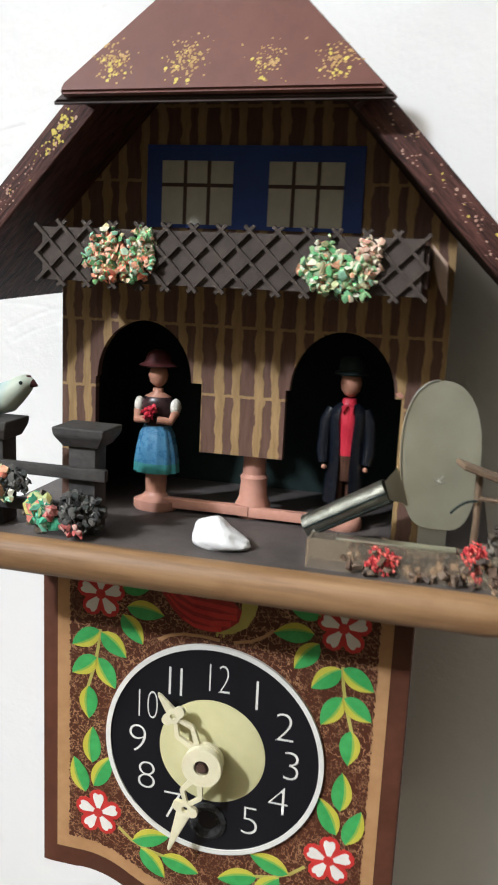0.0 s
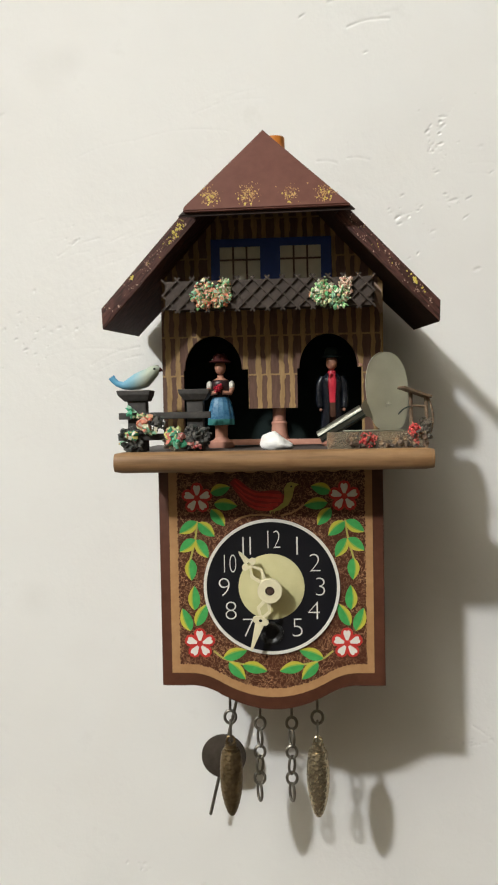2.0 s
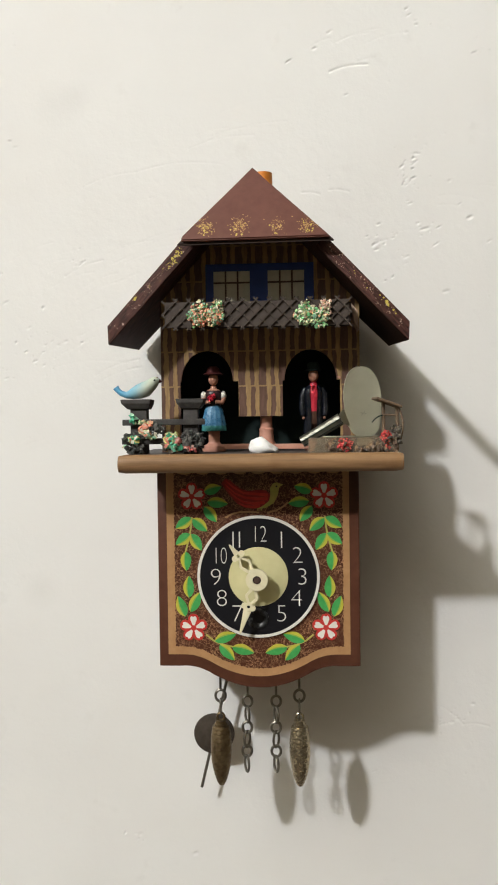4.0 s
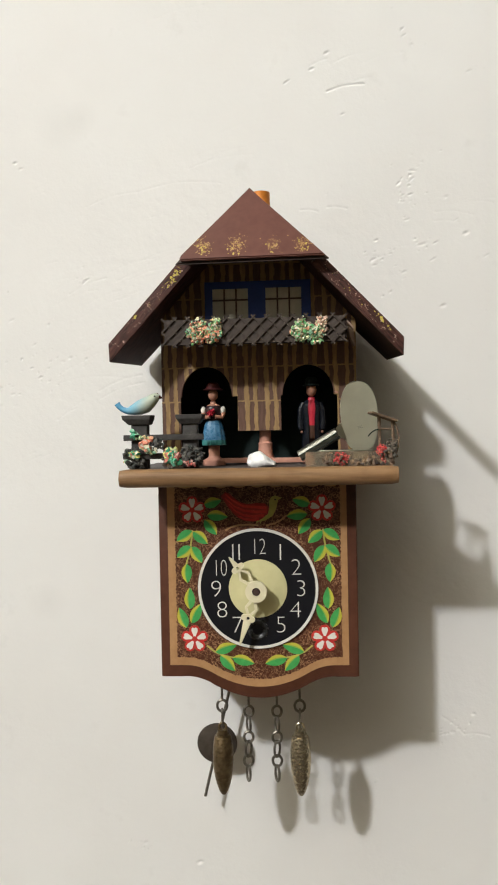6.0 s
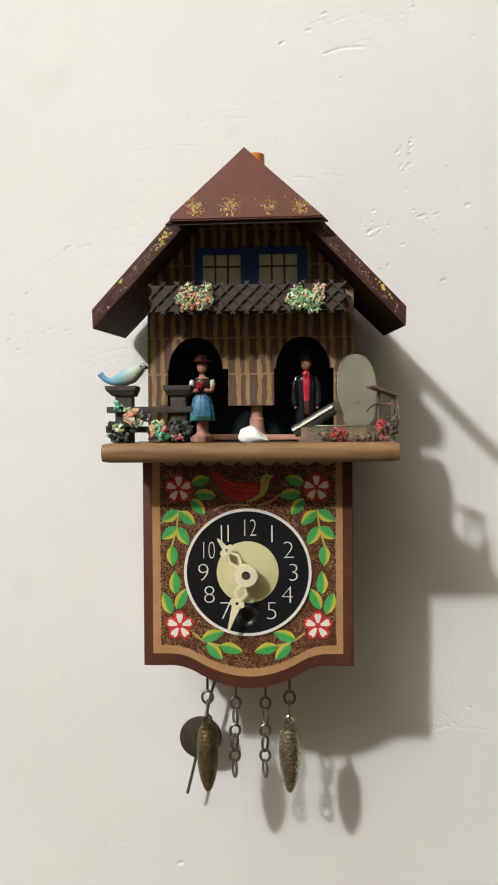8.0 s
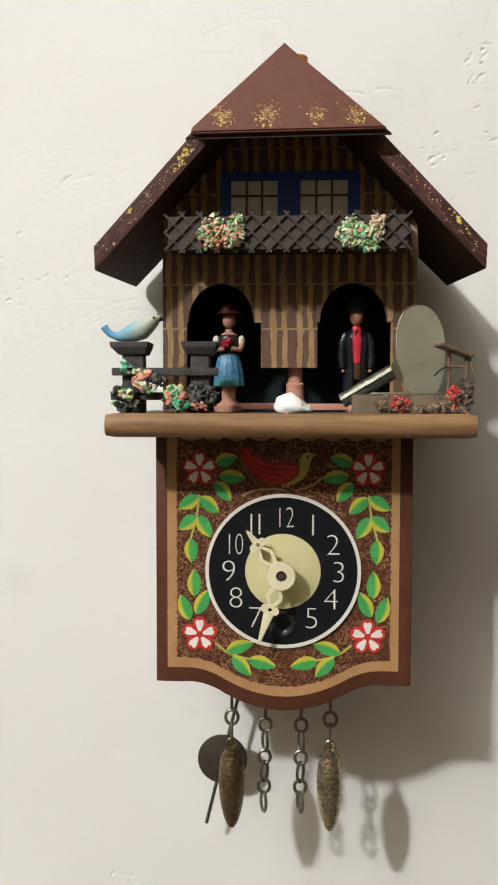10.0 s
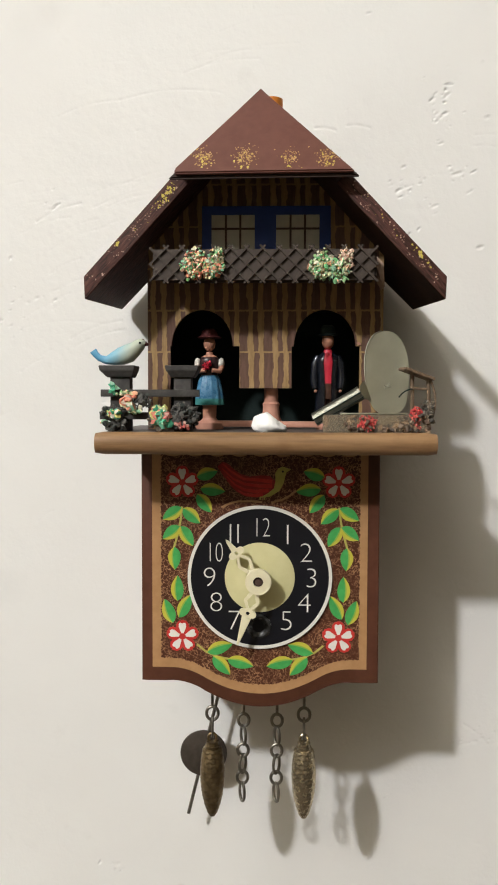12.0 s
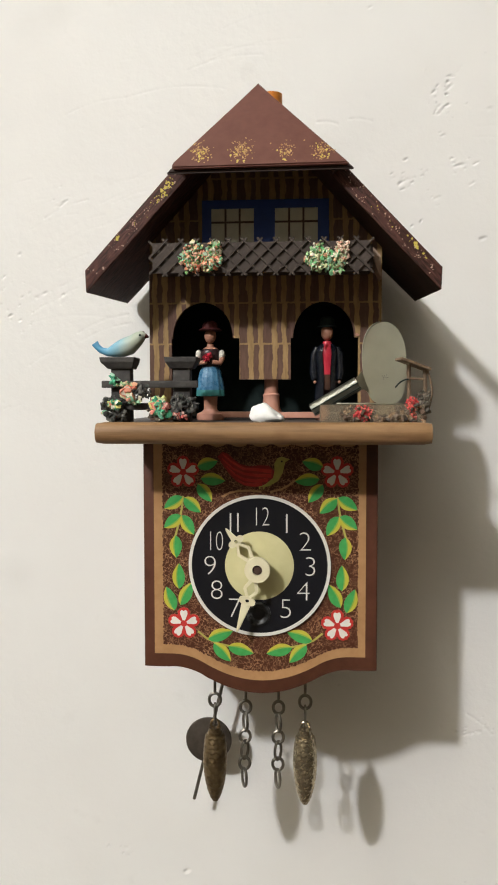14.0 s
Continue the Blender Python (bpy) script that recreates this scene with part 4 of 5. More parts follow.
def trellis():
    x0, x1, z0, z1, y = -0.0393, 0.0408, 1.5622, 1.5732, -0.0680
    bm = box(bmesh.new(), x0, x1, y + 0.0004, y + 0.0012, z0, z1)
    tr = part("trellis_board", bm, TRELLISBACK, clock, "dark brown plastic balcony board")
    pitch = 0.00585
    for sg, dy in ((1, 0.0), (-1, -0.00035)):
        k = -3
        while True:
            xs = x0 - 0.0020 + k * pitch
            if xs > x1 + 0.002:
                break
            k += 1
            za, zb = z0 - 0.0012, z1 + 0.0014
            xa, xb = (xs, xs + (zb - za)) if sg > 0 else (xs + (zb - za), xs)
            pa, pb_ = Vector((xa, za)), Vector((xb, zb))
            lo, hi = x0 - 0.0012, x1 + 0.0012
            d = pb_ - pa
            t0, t1 = sorted(((lo - pa.x) / d.x, (hi - pa.x) / d.x))
            t0, t1 = max(t0, 0.0), min(t1, 1.0)
            if t1 - t0 < 0.12:
                continue
            a, b = pa + d * t0, pa + d * t1
            n = Vector((-(b - a).y, (b - a).x)).normalized() * 0.00036
            bm = slab(bmesh.new(), [(a.x + n.x, a.y + n.y), (b.x + n.x, b.y + n.y), (b.x - n.x, b.y - n.y), (a.x - n.x, a.y - n.y)], y - 0.0004 + dy, y + 0.0005)
            part("trellis_bar", bm, TRELLIS, tr, smooth=None)
    # block added behind the trellis to stop light reaching the chalet front
    part("balcony_shade_box", box(bmesh.new(), x0 + 0.0012, x1 + 0.0010, y + 0.0013, -0.048, z0 + 0.0016, z1 - 0.0012), DARKBROWN, tr, "dark brown block added behind the trellis to keep light off the front")
    for cx, cz, sd in ((-0.0210, 1.5678, 3), (0.0252, 1.5671, 11)):
        bm = clump(bmesh.new(), (cx - 0.0032, y - 0.0010, cz - 0.0002), (0.0046, 0.0020, 0.0058), 210, 0.00080, sd, flakes=0.4)
        clump(bm, (cx + 0.0030, y - 0.0010, cz - 0.0016), (0.0046, 0.0020, 0.0044), 150, 0.00082, sd + 20, 1, flakes=0.4)
        clump(bm, (cx + 0.0052, y - 0.0008, cz + 0.0024), (0.0028, 0.0015, 0.0038), 110, 0.00072, sd + 50, 2, flakes=0.45)
        clump(bm, (cx - 0.0070, y - 0.0006, cz - 0.0010), (0.0022, 0.0012, 0.0022), 16, 0.0008, sd + 60, 1, flakes=0.3)
        part("posy", bm, [POSY, POSY, PALEPOSY] if cx < 0 else [PALEPOSY, PALEPOSY, PEACH], tr, "posy of coral, green and cream crumbs" if cx < 0 else "pale green posy with a peach side", 40)


trellis()
part("corner_block", slab(bmesh.new(), [(0.0420, 1.5728), (0.0452, 1.5692), (0.0457, 1.5608), (0.0440, 1.5640), (0.0424, 1.5690)], -0.0590, -0.0480), PALEWOOD, clock, "small bare wooden corner block", None)


def specks(spots, rnd, mat, parent, plane, name="paint_specks"):
    """Tiny dabs of paint; plane(u, v) gives a place and a normal, spots are (u, v, spread u, spread v, count, size)."""
    bm = bmesh.new()
    for u, v, su, sv, n, r in spots:
        for _ in range(n):
            p, nr = plane(u + rnd.gauss(0, su), v + rnd.gauss(0, sv))
            if p is None:
                continue
            q = r * rnd.uniform(0.35, 1.3)
            a = nr.orthogonal().normalized()
            b = nr.cross(a)
            m = 6
            k0, st = rnd.uniform(0, 6), rnd.uniform(0.6, 1.4)
            hgt = rnd.uniform(0.00002, 0.0001)
            top = [p + nr * hgt + q * (st * math.cos(k0 + 6.2832 * i / m) * a + math.sin(k0 + 6.2832 * i / m) * b) * rnd.uniform(0.7, 1.2) for i in range(m)]
            vs, ws = [bm.verts.new(t) for t in top], [bm.verts.new(t - nr * (hgt + 0.0001)) for t in top]
            bm.faces.new(vs)
            for i in range(m):
                bm.faces.new((vs[i], ws[i], ws[(i + 1) % m], vs[(i + 1) % m]))
    part(name, bm, mat, parent, smooth=None)


def roof():
    apex_f, back = Vector((-0.0005, -0.0600, 1.6331)), -0.0045
    eave = {-1: (-0.0642, 1.5632), 1: (0.0664, 1.5629)}
    th = 0.0060
    yf = -0.0702
    for sg in (-1, 1):
        ex, ez = eave[sg]
        rx, rz = apex_f.x, 1.6331
        d = Vector((ex - rx, ez - rz)).normalized()
        n = Vector((-d.y, d.x))
        if n.y > 0:
            n = -n
        # outline in x, z: ridge, eave, cut plumb at the tip, soffit
        tip2 = Vector((ex - sg * 0.0003, ez - 0.0078))
        k = (tip2 - (Vector((rx, rz)) + n * th)).dot(d)
        soff = Vector((rx, rz)) + n * th + d * k
        bm = bmesh.new()
        # the front edge stands only below the front hip; above that the slope is set back
        cut = 0.47
        mx, mz = rx + (ex - rx) * cut, rz + (ez - rz) * cut
        mi_, mj_ = mx + n.x * th, mz + n.y * th
        slab(bm, [(mx, mz), (ex, ez), (tip2.x, tip2.y), (soff.x, soff.y), (mi_, mj_)], yf, back, bev=0.0004)
        for v in bm.verts:
            if v.co.y > back - 0.001 and abs(v.co.x) > 0.05:
                v.co.x -= d.x * 0.0012
                if v.co.z < ez - 0.002:
                    v.co.z += 0.0034
        up = bmesh.new()
        slab(up, [(rx, rz), (mx + d.x * 0.0002, mz + d.y * 0.0002), (mi_ + d.x * 0.0002, mj_ + d.y * 0.0002), (rx, rz - th * 1.42)], -0.0590, back)
        for v in up.verts:
            if v.co.y < -0.05:
                v.co.y = -0.0594 - (0.0172 / 0.0358) * max(0.0, rz - v.co.z) * 0.86
        me_ = bpy.data.meshes.new("tmp")
        up.to_mesh(me_)
        bm.from_mesh(me_)
        bpy.data.meshes.remove(me_)
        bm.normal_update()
        # down-facing sides take the darker brown that stands in for shade
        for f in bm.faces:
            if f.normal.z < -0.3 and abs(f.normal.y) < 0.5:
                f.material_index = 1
        slope = part("roof_slope", bm, [EDGES[sg], SOFFIT_SHADE], clock, "oxblood roof slope with rough speckled edge", 30)
        rnd = random.Random(20 + sg)

        def edge(u, v, mx=mx, mz=mz, ex=ex, ez=ez, n=n):
            if not (0.02 < u < 0.98 and 0.08 < v < 0.92):
                return None, None
            return Vector((mx + (ex - mx) * u + n.x * th * v, yf, mz + (ez - mz) * u + n.y * th * v)), Vector((0, -1, 0))
        specks([(rnd.random(), rnd.uniform(0.12, 0.85), 0.02, 0.09, 2, rnd.uniform(0.00014, 0.0003)) for _ in range(48)], rnd, ROSE, slope, edge)
        if sg < 0:
            specks([(0.16, 0.5, 0.026, 0.12, 11, 0.0006), (0.10, 0.4, 0.03, 0.16, 12, 0.0004), (0.22, 0.6, 0.03, 0.14, 16, 0.00035), (0.66, 0.22, 0.012, 0.08, 8, 0.0004), (0.4, 0.4, 0.1, 0.15, 8, 0.0002)], rnd, LEMON, slope, edge)
        else:
            specks([(0.80, 0.22, 0.05, 0.08, 12, 0.0005), (0.35, 0.4, 0.2, 0.2, 10, 0.00025)], rnd, LEMON, slope, edge)
    # front hip: a leaning three-cornered plate over a slightly wider one
    hip = None
    for name, lx, rx_, zb, off, th2 in (("hip_plate", -0.0320, 0.0327, 1.5978, 0.0, 0.0018), ("hip_underlay", -0.0326, 0.0346, 1.5963, 0.0012, 0.0014)):
        a, b, c = Vector((apex_f.x, apex_f.y + off, apex_f.z)), Vector((lx, -0.0778 + off, zb)), Vector((rx_, -0.0778 + off, zb + 0.0006))
        nr = (c - b).cross(a - b).normalized()
        if nr.y > 0:
            nr = -nr
        corners = [a, b, c]
        if off == 0:    # its left corner is sawn off upright
            corners = [a, b + (a - b) * 0.055, b + (c - b) * 0.027, c]
        bm = bmesh.new()
        f = [bm.verts.new(p) for p in corners]
        g = [bm.verts.new(p - nr * th2) for p in corners]
        bm.faces.new(f)
        bm.faces.new(g[::-1])
        m = len(corners)
        for i in range(m):
            bm.faces.new((f[i], g[i], g[(i + 1) % m], f[(i + 1) % m]))
        bmesh.ops.bevel(bm, geom=bm.edges[:], offset=0.0005, segments=3, affect="EDGES")
        p = part(name, bm, ROOF if off == 0 else DARKBROWN, clock, "smooth oxblood three-cornered front roof plate" if off == 0 else "dark edge under the front roof plate", 30)
        hip = hip or (p, a, b, c, nr)
    p, a, b, c, nr = hip
    rnd = random.Random(5)

    def face_at(u, v):
        if v < 0.03 or v > 0.9 or not (v * 0.5 < u < 1 - v * 0.5):
            return None, None
        q = b + (c - b) * u + (a - (b + c) / 2) * v
        return q, nr
    fan = [(0.18, 0.17, 0.030, 0.06, 120, 0.00026), (0.41, 0.18, 0.030, 0.07, 130, 0.00025), (0.655, 0.16, 0.027, 0.06, 80, 0.00023), (0.86, 0.15, 0.030, 0.05, 100, 0.00026)]
    specks(fan, rnd, GOLD, p, face_at, "gold_specks")
    specks([(u, v - 0.03, su, sv, n // 7, r * 1.5) for u, v, su, sv, n, r in fan], rnd, LEMON, p, face_at, "gold_specks")
    bm = lathe(bmesh.new(), [(0.0043, 1.612), (0.0043, 1.6360), (0.0043, 1.6372), (0.0036, 1.6372), (0.0034, 1.6330)], 0.0034, -0.0360, 28)
    part("chimney", bm, ORANGE, clock, "orange chimney pot")


roof()


def deck():
    bm = box(bmesh.new(), -0.0562, 0.0600, -0.0775, 0.0, 1.5030, DECKZ, bev=0.0004)
    dk = part("deck_board", bm, DECK, clock, "grey-brown painted deck board")
    bm = bmesh.new()
    n = 22
    prof = [(-0.0772 - 0.0034 * math.cos(a), 1.5033 + 0.0040 * math.sin(a)) for a in [-math.pi / 2 + math.pi * k / (n - 1) for k in range(n)]]
    prof = prof + [(-0.0740, 1.5073), (-0.0740, 1.49930)]
    prof = [(-0.0772 + 0.0008, 1.49930)] + prof[1:-2] + [(-0.0772 + 0.0008, 1.5073)]
    cols = []
    m = 40
    for i in range(m + 1):
        x = -0.0586 + (0.0621 + 0.0586) * i / m
        sh = 0.88 if i in (0, m) else 1.0
        row = []
        for y, z in prof:
            w = 1 + 0.015 * noise.noise(Vector((x * 60, y * 300, z * 300)))
            row.append(bm.verts.new((x, -0.0772 + (y + 0.0772) * sh * w, 1.5033 + (z - 1.5033) * sh * w)))
        cols.append(row)
        if i == 0 or i == m:
            xs = [v for v in row]
    for i in range(m):
        for k in range(len(prof)):
            j = (k + 1) % len(prof)
            bm.faces.new((cols[i][k], cols[i][j], cols[i + 1][j], cols[i + 1][k]))
    bm.faces.new(cols[0])
    bm.faces.new(cols[-1][::-1])
    part("half_log_edge", bm, LOG, clock, "varnished half-round log edging", 40)
    # turning arm that carries the two dolls
    bm = bmesh.new()
    box(bm, -0.0200, 0.0036, -0.0466, -0.0440, DECKZ + 0.0010, DECKZ + 0.0034, bev=0.0003)
    box(bm, 0.0036, 0.0257, -0.0464, -0.0440, DECKZ + 0.0008, DECKZ + 0.0032, bev=0.0003)
    lathe(bm, [(0.0036, DECKZ), (0.0043, DECKZ + 0.0008), (0.0043, DECKZ + 0.0034), (0.0035, DECKZ + 0.0050), (0.0032, DECKZ + 0.0090), (0.0034, DECKZ + 0.0100), (0.0028, DECKZ + 0.0108), (0.0027, 1.5290)], 0.0036, -0.0418, 28)
    part("doll_arm", bm, PINK, clock, "pink plastic turning arm with a stubby pillar")


deck()


# ---------------------------------------------------------------- things on the deck
def woman_doll():
    cx, cy, z = -0.0206, -0.0448, DECKZ
    bm = bmesh.new()
    pleat = lambda a, zz: 0.05 * math.sin(13 * a) if z + 0.008 < zz < z + 0.020 else 0.0
    lathe(bm, [(0.0052, z, 0), (0.0056, z + 0.0006, 0), (0.0056, z + 0.0024, 0), (0.0034, z + 0.0034, 0), (0.0026, z + 0.0044, 1), (0.0027, z + 0.0092, 1),
               (0.0030, z + 0.0094, 2), (0.0056, z + 0.0096, 2), (0.0055, z + 0.0120, 3), (0.0051, z + 0.0150, 3), (0.0043, z + 0.0190, 3), (0.0033, z + 0.0212, 4),
               (0.0034, z + 0.0236, 4), (0.0041, z + 0.0264, 4), (0.0033, z + 0.0282, 1), (0.0014, z + 0.0292, 1), (0.0013, z + 0.0302, 1)], cx, cy, 40, 0, 0.72, pleat)
    blob(bm, (cx, cy, z + 0.0334), (0.0024, 0.0024, 0.0031), 1, 1, 2, 0.06)
    lathe(bm, [(0.0043, z + 0.0354, 6), (0.0048, z + 0.0358, 6), (0.0034, z + 0.0366, 6), (0.0028, z + 0.0384, 6), (0.0016, z + 0.0394, 6)], cx, cy, 24, 6)
    for sg in (-1, 1):
        blob(bm, (cx + sg * 0.0046, cy - 0.0002, z + 0.0258), (0.0014, 0.0017, 0.0022), 3 + sg, 5, 2, 0.12)
        tube(bm, [(cx + sg * 0.0048, cy - 0.0006, z + 0.0246), (cx + sg * 0.0042, cy - 0.0026, z + 0.0226), (cx + sg * 0.0012, cy - 0.0036, z + 0.0230)], [0.0011, 0.0010, 0.0009], 10, 1)
    clump(bm, (cx - 0.0006, cy - 0.0042, z + 0.0249), (0.0024, 0.0009, 0.0017), 22, 0.0008, 8, 7)
    solo("woman_doll", bm, [PINK, SKIN, SKIRTHEM, SKIRT, BODICE, BLOUSE, HATRED, SHIRT], (cx, cy, z), "painted plastic woman doll in blue pleated skirt and maroon hat", "doll", "weather dolls", smooth=50)


def man_doll():
    cx, cy, z = 0.0258, -0.0432, DECKZ
    bm = bmesh.new()
    lathe(bm, [(0.0044, z, 0), (0.0048, z + 0.0008, 0), (0.0048, z + 0.0024, 0), (0.0036, z + 0.0034, 0)], cx, cy, 32, 0, 0.8)
    for sg in (-1, 1):
        tube(bm, [(cx + sg * 0.0013, cy, z + 0.0030), (cx + sg * 0.0013, cy, z + 0.0100), (cx + sg * 0.0012, cy, z + 0.0190)], [0.0014, 0.0013, 0.0016], 12, 1)
    # open coat: a shell with a gap in front
    rows = [(0.0050, z + 0.0066), (0.0049, z + 0.0100), (0.0045, z + 0.0160), (0.0042, z + 0.0210), (0.0047, z + 0.0262), (0.0044, z + 0.0285), (0.0022, z + 0.0302)]
    n = 26
    gaps = [0.34, 0.30, 0.30, 0.36, 0.42, 0.40, 0.50]
    prev = None
    for (r, zz), g in zip(rows, gaps):
        a0, a1 = -math.pi / 2 + g, 1.5 * math.pi - g
        outer = [bm.verts.new((cx + r * math.cos(a0 + (a1 - a0) * k / n), cy + 0.74 * r * math.sin(a0 + (a1 - a0) * k / n), zz)) for k in range(n + 1)]
        inner = [bm.verts.new((cx + (r - 0.0006) * math.cos(a0 + (a1 - a0) * k / n), cy + 0.74 * (r - 0.0006) * math.sin(a0 + (a1 - a0) * k / n), zz)) for k in range(n + 1)]
        if prev:
            for lo, hi in ((prev[0], outer), (inner, prev[1])):
                for k in range(n):
                    bm.faces.new((lo[k], lo[k + 1], hi[k + 1], hi[k])).material_index = 2
            for k in (0, n):
                bm.faces.new((prev[0][k], outer[k], inner[k], prev[1][k])).material_index = 2
        else:
            for k in range(n):
                bm.faces.new((outer[k], inner[k], inner[k + 1], outer[k + 1])).material_index = 2
        prev = (outer, inner)
    lathe(bm, [(0.0024, z + 0.0120, 1), (0.0027, z + 0.0180, 3), (0.0028, z + 0.0250, 3), (0.0029, z + 0.0280, 3), (0.0018, z + 0.0300, 3), (0.0015, z + 0.0312, 3)], cx, cy - 0.0006, 26, 3, 0.80)
    for sg in (-1, 1):
        tube(bm, [(cx + sg * 0.0038, cy, z + 0.0286), (cx + sg * 0.0050, cy - 0.0004, z + 0.0256), (cx + sg * 0.0053, cy - 0.0007, z + 0.0225), (cx + sg * 0.0054, cy - 0.0012, z + 0.0190), (cx + sg * 0.0050, cy - 0.0019, z + 0.0160)], [0.0014, 0.0017, 0.0014, 0.0016, 0.0012], 12, 2)
        blob(bm, (cx + sg * 0.0048, cy - 0.0021, z + 0.0150), 0.0007, 2, 4, 1, 0.1)
        slab(bm, [(cx + sg * 0.0001, z + 0.0302), (cx + sg * 0.0014, z + 0.0296), (cx + sg * 0.0011, z + 0.0280)], cy - 0.0036, cy - 0.0026, 3)
    blob(bm, (cx, cy, z + 0.0346), (0.0025, 0.0025, 0.0033), 4, 4, 2, 0.06)
    lathe(bm, [(0.0037, z + 0.0366, 5), (0.0040, z + 0.0370, 5), (0.0030, z + 0.0376, 5), (0.0028, z + 0.0398, 5), (0.0018, z + 0.0408, 5)], cx, cy, 24, 5)
    solo("man_doll", bm, [PINK, TROUSER, COAT, SHIRT, SKIN, INSIDE], (cx, cy, z), "painted plastic man doll in glossy black coat and red shirt", "doll", "weather dolls", smooth=50)


woman_doll()
man_doll()


def fence():
    y = -0.0678
    th = thing("miniature_fence", (-0.041, y, DECKZ), "charcoal wooden fence with two capped posts on the deck", "fence")
    for x0, x1, c0, c1 in ((-0.0546, -0.0474, -0.0585, -0.0452), (-0.0314, -0.0251, -0.0345, -0.0222)):
        post = part("post", box(bmesh.new(), x0, x1, y - 0.0030, y + 0.0030, DECKZ, 1.5285, bev=0.0003), FENCE, th)
        bm = bmesh.new()
        top = [(c0, y - 0.0052), (c1, y - 0.0052), (c1, y + 0.0052), (c0, y + 0.0052)]
        a, b, c = [], [], []
        for (px, py), (qx, qy) in zip(top, ((x0 - 0.001, y - 0.0038), (x1 + 0.001, y - 0.0038), (x1 + 0.001, y + 0.0038), (x0 - 0.001, y + 0.0038))):
            a.append(bm.verts.new((px, py, 1.5311)))
            b.append(bm.verts.new((px + (0.0004 if px < (c0 + c1) / 2 else -0.0003), py, 1.5293)))
            c.append(bm.verts.new((qx, qy, 1.5268)))
        bm.faces.new(a)
        bm.faces.new(c[::-1])
        for i in range(4):
            j = (i + 1) % 4
            bm.faces.new((a[i], b[i], b[j], a[j]))
            bm.faces.new((b[i], c[i], c[j], b[j]))
        bmesh.ops.bevel(bm, geom=bm.edges[:], offset=0.00025, segments=1, affect="EDGES")
        part("post_cap", bm, FENCE, post, smooth=None)
    for z0, z1, dx in ((1.5198, 1.5224, 0.0), (1.5116, 1.5142, -0.0004)):
        part("rail", box(bmesh.new(), -0.0578 + dx, -0.0220, y - 0.0048, y - 0.0029, z0, z1, bev=0.0003), FENCE, th)


fence()


def bird():
    ox, oy, oz = -0.0515, -0.0665, 1.5311
    bm = bmesh.new()
    path = [(-0.0102, 0.0056, 0.0004, 0.0014), (-0.0093, 0.0043, 0.0008, 0.0012), (-0.0078, 0.0029, 0.0009, 0.0012), (-0.0054, 0.0021, 0.0014, 0.0015), (-0.0029, 0.0026, 0.0023, 0.0024), (0.0000, 0.0035, 0.0031, 0.0033),
            (0.0030, 0.0046, 0.0033, 0.0035), (0.0052, 0.0062, 0.0028, 0.0028), (0.0068, 0.0075, 0.0024, 0.0024), (0.0082, 0.0082, 0.0020, 0.0019), (0.0091, 0.0081, 0.0010, 0.0010), (0.0104, 0.0076, 0.0002, 0.0002)]
    rings = []
    for i, (x, z, ry, rz) in enumerate(path):
        a, b = path[max(i - 1, 0)], path[min(i + 1, len(path) - 1)]
        d = Vector((b[0] - a[0], 0, b[1] - a[1])).normalized()
        up = Vector((-d.z, 0, d.x))
        rings.append([bm.verts.new(Vector((ox + x, oy, oz + z)) + up * rz * math.sin(t) + Vector((0, ry * math.cos(t), 0))) for t in [2 * math.pi * k / 24 for k in range(24)]])
    for i, (lo, hi) in enumerate(zip(rings, rings[1:])):
        for k in range(24):
            bm.faces.new((lo[k], lo[(k + 1) % 24], hi[(k + 1) % 24], hi[k])).material_index = 1 if i >= 10 else 0
    bm.faces.new(rings[0])
    bm.faces.new(rings[-1][::-1])
    for sg in (-1, 1):
        blob(bm, (ox + 0.0074, oy + sg * 0.0021, oz + 0.0083), 0.0005, 1, 2, 1, 0.0)
    blob(bm, (ox + 0.0078, oy, oz + 0.0096), (0.0010, 0.0009, 0.0003), 3, 1, 2, 0.1)
    solo("bird_figurine", bm, [bird_glaze(), HATRED, INSIDE], (ox, oy, oz), "glazed blue and cream bird figurine perched on a fence post", "figurine", smooth=60)


bird()


def planting(name, pos, pieces, label):
    """A heap of crumbs on the deck: pieces are (dx, dy, dz, sx, sy, sz, count, size, colours, part name)."""
    th = thing(name, pos, label, "flowers", "crumb flowers on the deck")
    for i, (dx, dy, dz, sx, sy, sz, n, r, mat, pn) in enumerate(pieces):
        bm = clump(bmesh.new(), (pos[0] + dx, pos[1] + dy, pos[2] + dz), (sx, sy, sz), n, r, 31 + i * 7 + int(abs(pos[0]) * 1000))
        for v in bm.verts:
            v.co.z = max(v.co.z, DECKZ)
        part(pn, bm, mat, th, smooth=38)


